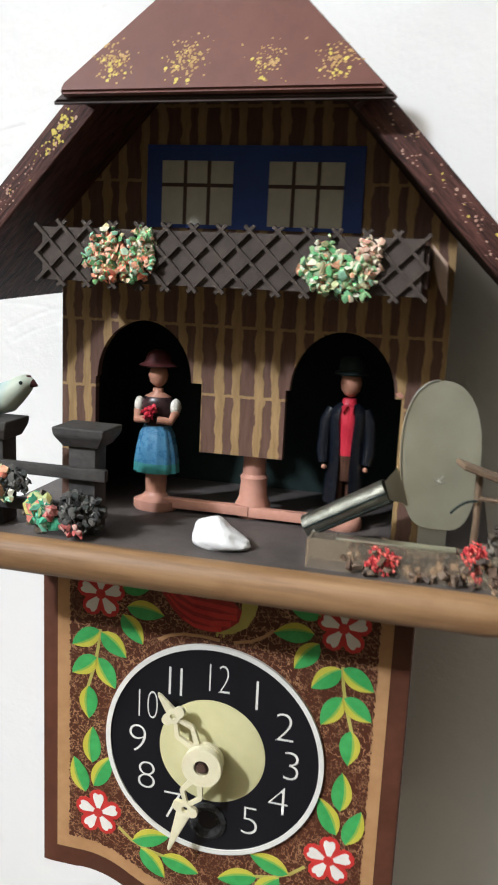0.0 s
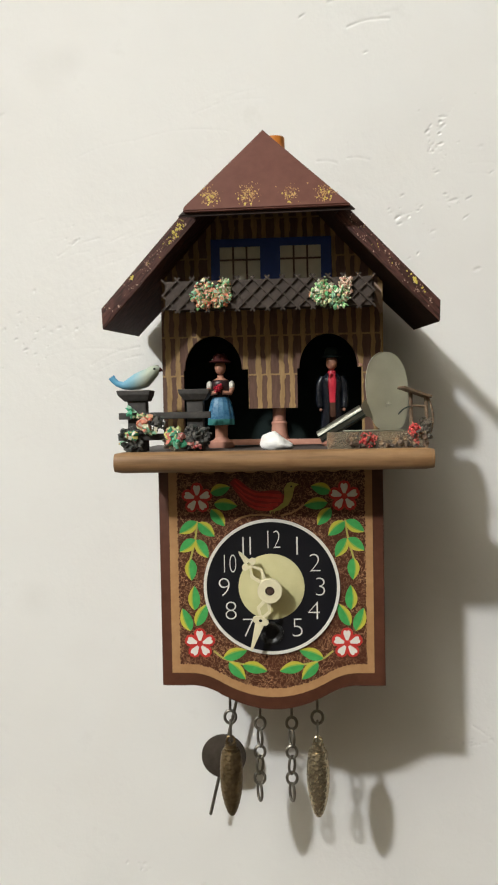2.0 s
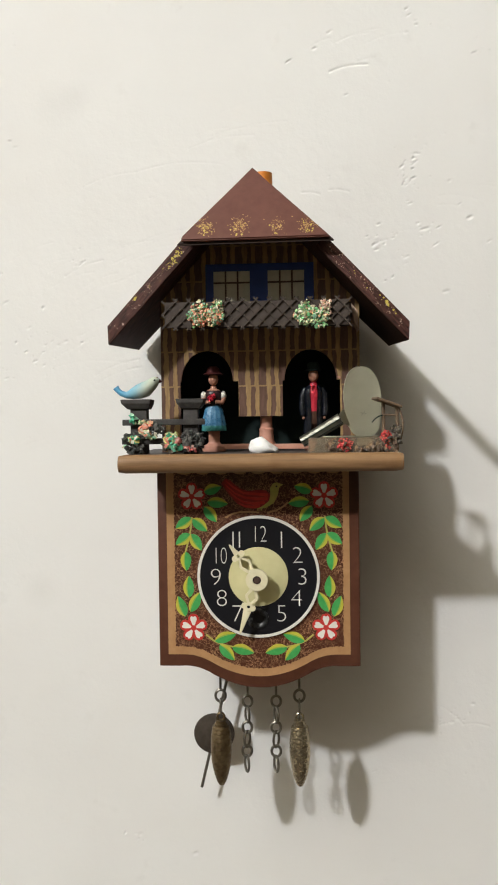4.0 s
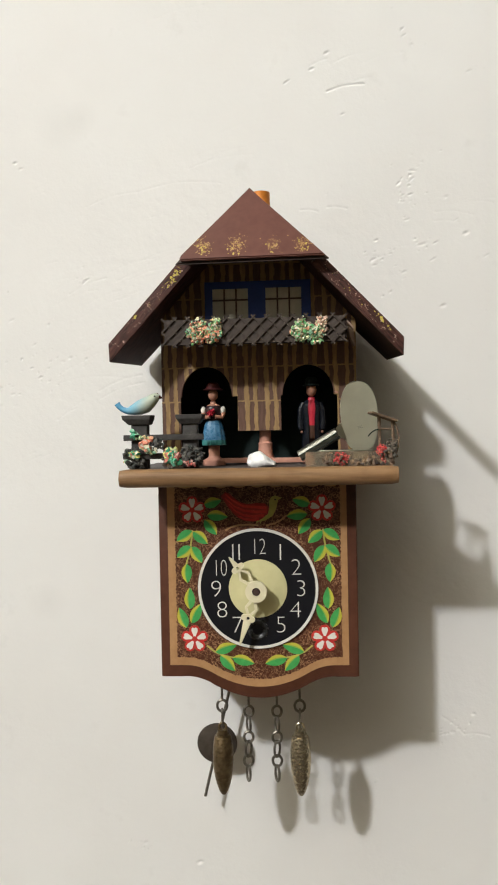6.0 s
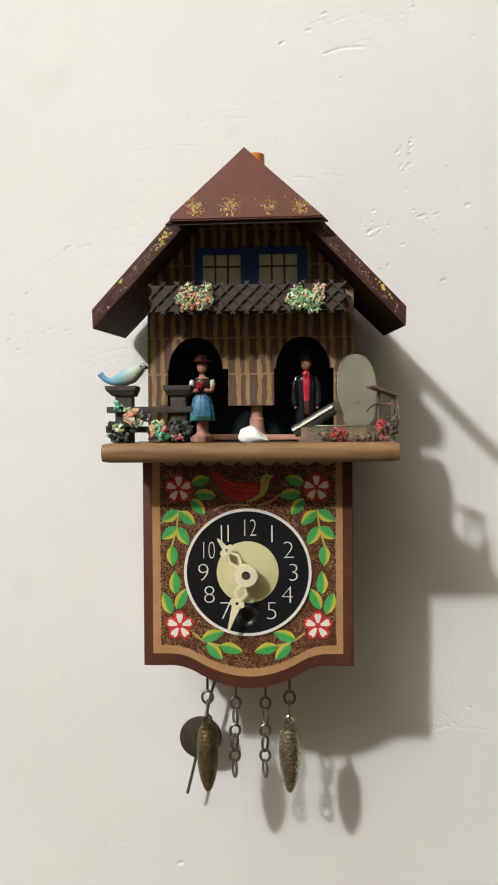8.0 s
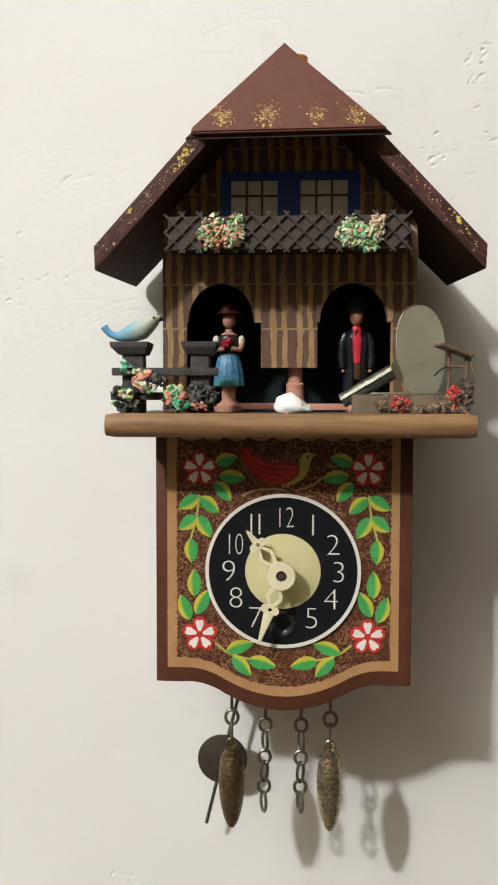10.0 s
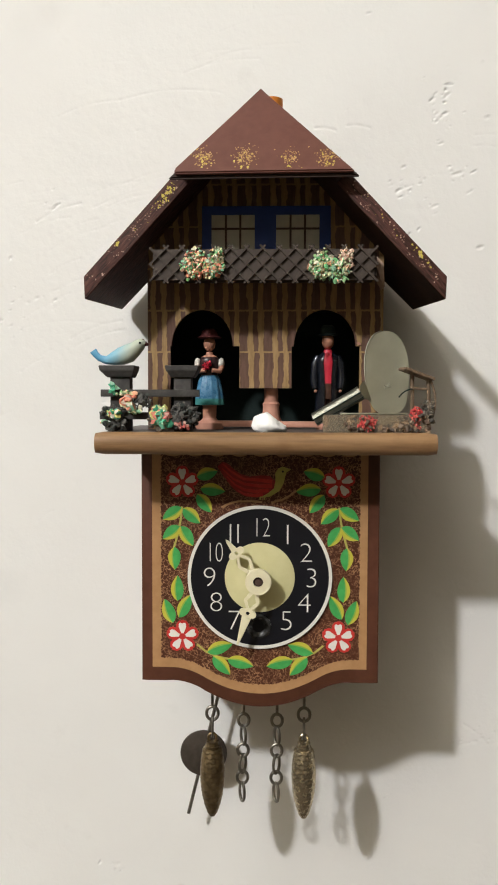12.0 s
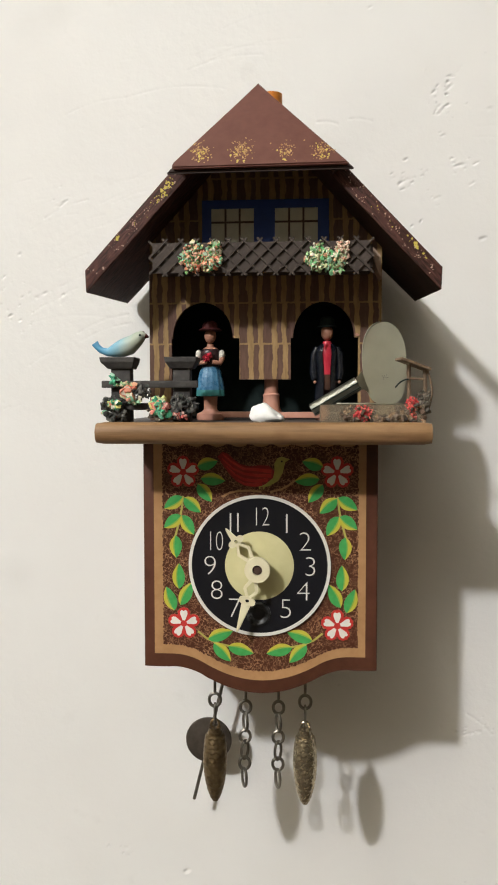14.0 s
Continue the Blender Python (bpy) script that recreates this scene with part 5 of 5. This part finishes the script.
planting("flower_clump", (-0.0510, -0.0735, DECKZ), [(-0.0010, 0, 0.0026, 0.0042, 0.0020, 0.0030, 60, 0.0010, GREY, "foliage"), (-0.0024, 0.0004, 0.0066, 0.0052, 0.0020, 0.0026, 70, 0.0010, GREY, "foliage"),
                                                    (-0.0010, -0.0018, 0.0066, 0.0032, 0.0008, 0.0022, 16, 0.0011, MIXED, "blossom"), (-0.0056, -0.0012, 0.0034, 0.0012, 0.0008, 0.0010, 5, 0.0010, PALEPOSY, "blossom"),
                                                    (0.0034, -0.0008, 0.0118, 0.0034, 0.0012, 0.0013, 16, 0.0013, CORAL, "blossom"), (0.0034, -0.0014, 0.0092, 0.0024, 0.0010, 0.0020, 14, 0.0012, PALEPOSY, "blossom"),
                                                    (0.0042, -0.0016, 0.0086, 0.0014, 0.0008, 0.0014, 6, 0.0011, CORAL, "blossom"), (-0.0018, -0.0010, 0.0154, 0.0014, 0.0008, 0.0022, 14, 0.0010, SPRIG, "sprig"),
                                                    (0.0030, -0.0006, 0.0136, 0.0040, 0.0010, 0.0008, 12, 0.0010, PALEPOSY, "sprig"),
                                                    (0.0082, -0.0004, 0.0110, 0.0040, 0.0016, 0.0028, 80, 0.0009, GREY, "foliage"), (0.0064, -0.0012, 0.0078, 0.0030, 0.0010, 0.0014, 12, 0.0010, PALEPOSY, "blossom")],
         "clump of grey moss with coral and green blossoms on a post")
planting("flower_clump", (-0.0330, -0.0740, DECKZ), [(-0.0036, 0.0006, 0.0044, 0.0042, 0.0018, 0.0040, 60, 0.0010, BROWNMOSS, "foliage"), (-0.0036, -0.0012, 0.0066, 0.0034, 0.0012, 0.0032, 26, 0.0014, MIXED, "blossom"),
                                                     (-0.0018, -0.0016, 0.0042, 0.0034, 0.0010, 0.0024, 14, 0.0013, SPRIG, "blossom"), (0.0052, 0.0004, 0.0056, 0.0060, 0.0028, 0.0052, 240, 0.00095, GREY, "foliage"),
                                                     (0.0000, -0.0022, 0.0058, 0.0014, 0.0008, 0.0020, 7, 0.0012, ROSEBUD, "blossom"), (0.0054, -0.0030, 0.0024, 0.0044, 0.0008, 0.0018, 10, 0.0009, ROSEBUD, "blossom")],
         "clump of yellow-green blossoms and grey moss by a post")


def stone():
    o = (0.0040, -0.0685, DECKZ)
    bm = blob(bmesh.new(), (o[0] - 0.0008, o[1], o[2] + 0.0024), (0.0064, 0.0036, 0.0042), 9, 0, 4, 0.34, 1.3)
    for v in bm.verts:
        k = (v.co.x - o[0]) / 0.006
        v.co.z = DECKZ + (v.co.z - DECKZ) * (1.0 - 0.55 * min(1.0, max(0.0, k + 0.25)))
        v.co += Vector((0, -0.3, 1)) * (0.0003 * noise.noise(v.co * 700) + 0.00012 * noise.noise(v.co * 2300))
        v.co.z = max(v.co.z, DECKZ)
    solo("white_pebble", bm, QUARTZ, o, "white quartz pebble lying on the deck", "stone", smooth=40)


stone()


def scoop():
    """Bent tin piece: an oval leaf that leans back, with a rolled spout."""
    th = thing("tin_scoop", (0.046, -0.056, DECKZ), "polished tin oval plate with rolled spout, propped on the deck", "ornament")
    cx, cz, hw, hh = 0.0473, 1.5294, 0.0083, 0.0156
    bm = bmesh.new()
    n = 48
    rows = []
    for r in (0.0, 0.35, 0.7, 0.93, 1.0):
        ring = []
        for k in range(n):
            a = 2 * math.pi * k / n
            ca, sa = math.cos(a), math.sin(a)
            w = hw * (1 + 0.05 * sa) * math.copysign(abs(ca) ** (0.86 if sa > 0 else 0.5), ca)
            hgt = hh * math.copysign(abs(sa) ** 0.92, sa)
            x, z = cx + r * w - 0.03 * r * hgt, cz + r * hgt
            y = -0.0555 + (z - cz) * 0.18 + 0.0001 * (1 - r * r)
            ring.append(bm.verts.new((x, y, z)))
        rows.append(ring)
    for lo, hi in zip(rows[1:], rows[2:]):
        for k in range(n):
            bm.faces.new((lo[k], lo[(k + 1) % n], hi[(k + 1) % n], hi[k]))
    mid = bm.verts.new((cx, -0.0554, cz))
    for k in range(n):
        bm.faces.new((mid, rows[1][k], rows[1][(k + 1) % n]))
    for v in rows[0]:
        bm.verts.remove(v)
    geo = bmesh.ops.solidify(bm, geom=bm.faces[:], thickness=0.0004)
    plate = part("tin_plate", bm, TIN, th, "dull polished oval tin plate", 40)
    # rolled edge shaped only on the left, to give the glint there
    rim = []
    for k in range(n):
        a = radians(95) + radians(130) * k / (n - 1)
        ca, sa = math.cos(a), math.sin(a)
        w, hgt = hw * (1 + 0.05 * sa) * math.copysign(abs(ca) ** (0.86 if sa > 0 else 0.5), ca), hh * math.copysign(abs(sa) ** 0.92, sa)
        z = cz + hgt
        rim.append((cx + w - 0.03 * hgt, -0.0555 + (z - cz) * 0.18 - 0.0001, z))
    part("plate_edge_glint", tube(bmesh.new(), rim, 0.00024, 6), TIN, plate, "thin rolled edge, added on the left only to catch a glint")
    bm = bmesh.new()
    for a, ln in ((0.3, 0.0016), (1.1, 0.0019), (2.4, 0.0016), (1.7, 0.0012), (3.6, 0.0010)):
        p = Vector((0.0474, 0.0, 1.5234))
        q = p + Vector((math.cos(a) * ln, 0, math.sin(a) * ln))
        y = -0.0573
        tube(bm, [(p.x + math.cos(a) * 0.0004, y + 0.0006, p.z + math.sin(a) * 0.0004), (q.x, y + 0.0009, q.z)], [0.00013, 0.00007], 6)
    part("punch_mark", bm, SPOUT, plate, "small star-shaped dent")
    # rolled spout: an open curl of sheet
    bm = bmesh.new()
    a, b = Vector((0.0372, -0.0600, 1.5214)), Vector((0.0200, -0.0585, 1.5112))
    d = (b - a).normalized()
    side = d.cross(Vector((0, 1, 0))).normalized()
    up = d.cross(side)
    m, n = 12, 26
    grid = []
    for i in range(m + 1):
        c = a.lerp(b, i / m)
        r = 0.0030 - 0.0002 * i / m
        row = []
        for k in range(n):
            t = radians(115) + radians(385) * k / (n - 1)
            rr = r * (1 - 0.14 * k / (n - 1))
            row.append(bm.verts.new(c + rr * (math.cos(t) * up + math.sin(t) * side)))
        grid.append(row)
    for i in range(m):
        for k in range(n - 1):
            bm.faces.new((grid[i][k], grid[i][k + 1], grid[i + 1][k + 1], grid[i + 1][k]))
    bmesh.ops.solidify(bm, geom=bm.faces[:], thickness=0.0003)
    part("tin_spout", bm, SPOUT, th, "rolled worn tin spout with an open seam", 40)
    fr = Vector((0, -1, 0))
    for off, w in ((0.0004, 0.00022), (-0.0016, 0.00016)):
        dz = side * off if side.z > 0 else -side * off
        depth = math.sqrt(0.0030 ** 2 - off ** 2)
        part("seam", tube(bmesh.new(), [a + dz + fr * (depth - 0.00005), b + dz + fr * (depth - 0.0002)], w, 6), INSIDE, th, "dark seam line")
    # neck between leaf and spout, and the foot that stands behind the trough
    bm = bmesh.new()
    vs = [bm.verts.new(p) for p in ((0.0386, -0.0570, 1.5262), (0.0414, -0.0580, 1.5185), (0.0376, -0.0598, 1.5196), (0.0364, -0.0606, 1.5236))]
    bm.faces.new(vs)
    bmesh.ops.solidify(bm, geom=bm.faces[:], thickness=0.0004)
    part("neck", bm, TIN, th, smooth=40)
    part("foot", box(bmesh.new(), 0.0440, 0.0500, -0.0576, -0.0570, DECKZ, 1.5160), TIN, th)


scoop()


def trough():
    x0, x1, y0, y1, z0, z1 = 0.0226, 0.0600, -0.0738, -0.0660, DECKZ, 1.5136
    th = thing("plastic_trough", ((x0 + x1) / 2, -0.069, DECKZ), "clear plastic trough with bark chips and red flowers on the deck", "planter")
    t = 0.0005
    part("trough_front", box(bmesh.new(), x0, x1, y0, y0 + t, z0, z1, bev=0.0002), CLEAR, th).visible_shadow = False
    # tin strip added so the plastic's top edge shows a bright reflection
    part("trough_glint", box(bmesh.new(), x0 + 0.006, x1 - 0.008, y0 + 0.0001, y0 + 0.0030, z1 + 0.0001, z1 + 0.0006, bev=0.0002), TIN, th, "flat tin strip added for the glint along the trough's top")
    part("trough_back", box(bmesh.new(), x0, x1, y1 - t, y1, z0, z1 - 0.001, bev=0.0002), CLEAR, th).visible_shadow = False
    part("trough_end", box(bmesh.new(), x0, x0 + t, y0 + t, y1 - t, z0, z1 - t, bev=0.0001), CLEAR, th).visible_shadow = False
    rnd = random.Random(4)
    bm = bmesh.new()
    for i in range(230):
        u = rnd.random() ** 0.8
        x = 0.0300 + 0.0300 * u
        heap = 0.0034 + 0.0020 * math.sin(u * 9) + 0.0012 * u
        c = (x, rnd.uniform(y0 - 0.0016, y1 + 0.001), DECKZ + rnd.uniform(0.0002, heap))
        m = Matrix.LocRotScale(c, Euler((rnd.uniform(0, 3), rnd.uniform(0, 3), rnd.uniform(0, 3))), (rnd.uniform(0.0009, 0.0022), rnd.uniform(0.0007, 0.0013), rnd.uniform(0.0005, 0.001)))
        bmesh.ops.create_cube(bm, size=1.0, matrix=m)
    for v in bm.verts:
        v.co += Vector((rnd.uniform(-1, 1), rnd.uniform(-1, 1), rnd.uniform(-1, 1))) * 0.0003
        v.co.z = max(v.co.z, DECKZ)
    tagged(part("bark_mulch", bm, BARK, th, "brown bark chips", None), kind="stuff")
    bm = clump(bmesh.new(), (0.0580, -0.0700, DECKZ + 0.0034), (0.0046, 0.0030, 0.0040), 130, 0.0009, 71)
    clump(bm, (0.0603, -0.0690, DECKZ + 0.0078), (0.0026, 0.0022, 0.0040), 80, 0.0008, 72)
    for v in bm.verts:
        v.co.z = max(v.co.z, DECKZ)
    part("moss", bm, BROWNMOSS, th, "brown-grey moss", None)
    bm = clump(bmesh.new(), (0.0380, -0.0738, DECKZ + 0.0034), (0.0036, 0.0012, 0.0028), 230, 0.00036, 61)
    part("red_flower", bm, SCARLET, th, "scarlet crumb flower", None)
    bm = clump(bmesh.new(), (0.0556, -0.0735, DECKZ + 0.0066), (0.0027, 0.0011, 0.0026), 150, 0.00038, 63)
    clump(bm, (0.0558, -0.0730, DECKZ + 0.0030), (0.0015, 0.0010, 0.0030), 50, 0.00042, 64)
    part("red_flower", bm, SCARLET, th, "scarlet crumb flower", None)


trough()


def well():
    y = -0.0640
    th = thing("twig_well", (0.0590, y, DECKZ), "little twig well frame with slanting roof on the deck", "ornament")
    bm = bmesh.new()
    a, b = Vector((0.0513, -0.0668, 1.5303)), Vector((0.0624, -0.0640, 1.5264))
    d = (b - a).normalized()
    m = Matrix.Translation((a + b) / 2) @ d.to_track_quat("X", "Z").to_matrix().to_4x4() @ Matrix.Diagonal(((b - a).length, 0.0070, 0.0011, 1))
    bmesh.ops.create_cube(bm, size=1.0, matrix=m)
    bmesh.ops.bevel(bm, geom=bm.edges[:], offset=0.0002, segments=1, affect="EDGES")
    part("roof_board", bm, TWIG, th, smooth=None)
    for px, top in ((0.0553, 1.5288), (0.0612, 1.5268)):
        bm = tube(bmesh.new(), [(px, y - 0.0008, DECKZ), (px + 0.0002, y - 0.0008, 1.5180), (px, y - 0.0008, top)], [0.0008, 0.0007, 0.0008], 8)
        part("post", bm, TWIG, th)
    part("crossbar", tube(bmesh.new(), [(0.0548, y - 0.0010, 1.5232), (0.0616, y - 0.0010, 1.5228)], 0.0005, 8), TWIG, th)
    pts = [(0.0553 - 0.0050 * t, y - 0.0022, 1.5228 - 0.0030 * t ** 2.2) for t in [k / 8 for k in range(9)]]
    part("crank", tube(bmesh.new(), pts, 0.00028, 6), INSIDE, th, "thin dark bent wire")
    pts = [(0.0620 + 0.0018 * math.sin(math.pi * t), y - 0.0012, 1.5262 - 0.0160 * t) for t in [k / 10 for k in range(11)]]
    part("hoop", tube(bmesh.new(), pts, 0.0004, 6), TWIG, th, "curved twig")


well()


# ---------------------------------------------------------------- hanging below the case
def ring_bm(bm, c, rx, rz, w, turned=False, n=20):
    pts = [(c[0] + (0 if turned else rx * math.cos(2 * math.pi * k / n)), c[1] + (rx * math.cos(2 * math.pi * k / n) if turned else 0), c[2] + rz * math.sin(2 * math.pi * k / n)) for k in range(n)]
    return tube(bm, pts, w, 8, 0, True)


def hook(th, x, y, zr, top):
    bm = tube(bmesh.new(), [(x, y, top), (x, y, zr + 0.0027)], 0.0006, 8)
    part("hook", bm, IRON, th)


def chain(x, y, sway):
    th = thing("chain", (x, y, 1.4130), "short dark steel chain hanging below the case", "chain", "hanging chains")
    hook(th, x, y, 1.3882, 1.4140)
    k = 0
    for zc, turned in ((1.3882, False), (1.3818, True), (1.3757, False), (1.3700, True), (1.3643, False), (1.3582, True)):
        dx = sway * (1.3882 - zc) / 0.03
        if turned:
            bm = ring_bm(bmesh.new(), (x + dx, y, zc), 0.0022, 0.0038, 0.00062, True)
            k += 1
            turn = Matrix.Translation((x + dx, y, zc)) @ Matrix.Rotation(radians(28 if k % 2 else -34), 4, "Z") @ Matrix.Translation((-x - dx, -y, -zc))
            bmesh.ops.transform(bm, matrix=turn, verts=bm.verts[:])
        else:
            bm = ring_bm(bmesh.new(), (x + dx, y, zc), 0.0022, 0.0026, 0.00066)
        part("link", bm, IRON, th)


chain(-0.0071, -0.0390, -0.0006)
chain(0.0065, -0.0390, -0.0003)


def scale_lift(row, a):
    """Relief of overlapping cone scales: staggered rows, each scale proud at its rounded lower edge."""
    best = 0.0
    for i in (int(row) - 1, int(row)):
        w = row - i
        u = (a / (2 * math.pi) * 9 + 0.5 * (i % 2)) % 1.0 - 0.5
        inside = 1.0 - (u / 0.56) ** 2 - ((w - 0.55) / 0.78) ** 2
        if inside > 0:
            best = max(best, min(1.0, 3.0 * inside) * (0.25 + 0.55 * w))
    return 0.00046 * (best - 0.45)


def weight(x, y, z_top, z_bot, mat, label):
    th = thing("pine_cone_weight", (x, y, 1.4130), label, "clock weight", "pine cone weights")
    hook(th, x, y, 1.3908, 1.4140)
    part("ring", ring_bm(bmesh.new(), (x, y, 1.3908), 0.0024, 0.0028, 0.00066), IRON, th)
    part("link", ring_bm(bmesh.new(), (x, y, 1.3849), 0.0013, 0.0044, 0.0005, True), IRON, th)
    part("eye", ring_bm(bmesh.new(), (x, y, z_top + 0.0014), 0.0017, 0.0019, 0.00055), mat, th)
    bm = bmesh.new()
    nz, n = 130, 80
    L = z_top - z_bot
    rings = []
    for i in range(nz + 1):
        s = i / nz
        r = 0.0049 * (math.sin(math.pi * min(1.0, 0.18 + 0.805 * s) ** 1.05)) ** 0.58 if s < 1 else 0.0
        r = max(r, 0.0006)
        if s < 0.05:
            r = 0.0026
        elif s < 0.09:
            r = 0.0031
        ring = []
        for k in range(n):
            a = 2 * math.pi * k / n
            lift = scale_lift(s * 17.0, a) * (1 if 0.1 < s < 0.97 else 0.15)
            ring.append(bm.verts.new((x + (r + lift) * math.cos(a), y + (r + lift) * math.sin(a), z_top - s * L)))
        rings.append(ring)
    for lo, hi in zip(rings, rings[1:]):
        for k in range(n):
            bm.faces.new((lo[k], lo[(k + 1) % n], hi[(k + 1) % n], hi[k]))
    bm.faces.new(rings[0])
    bm.faces.new(rings[-1][::-1])
    part("cone", bm, mat, th, smooth=50)


weight(-0.0199, -0.0390, 1.3792, 1.3477, CONE_OLD, "antique brass pine cone weight hanging from a ring")
weight(0.0175, -0.0390, 1.3792, 1.3475, CONE_NEW, "shinier brass pine cone weight hanging from a ring")


def pendulum():
    y = -0.0100
    piv = Vector((0.0006, y, 1.4700))
    bob = Vector((-0.0260, y, 1.3618))
    d = (bob - piv).normalized()
    th = thing("pendulum", tuple(piv), "dark round pendulum bob on a thin rod, swung aside", "pendulum")
    end = bob + d * 0.0290
    part("rod", tube(bmesh.new(), [piv, bob, end], 0.00075, 8), IRON, th)
    bm = lathe(bmesh.new(), [(0.0080, -0.0007), (0.0101, -0.0005), (0.0104, 0.0), (0.0101, 0.0005), (0.0080, 0.0009), (0.0005, 0.0013)], 0, 0, 48)
    bmesh.ops.transform(bm, matrix=Matrix.Translation(bob + Vector((0, -0.0010, 0))) @ Matrix.Rotation(radians(90), 4, "X"), verts=bm.verts[:])
    part("bob", bm, BOB, th, "dull gunmetal disc", 40)
    part("hanger", tube(bmesh.new(), [(piv.x, -0.004, piv.z), (piv.x, y - 0.001, piv.z)], 0.0008, 8), IRON, th)


pendulum()
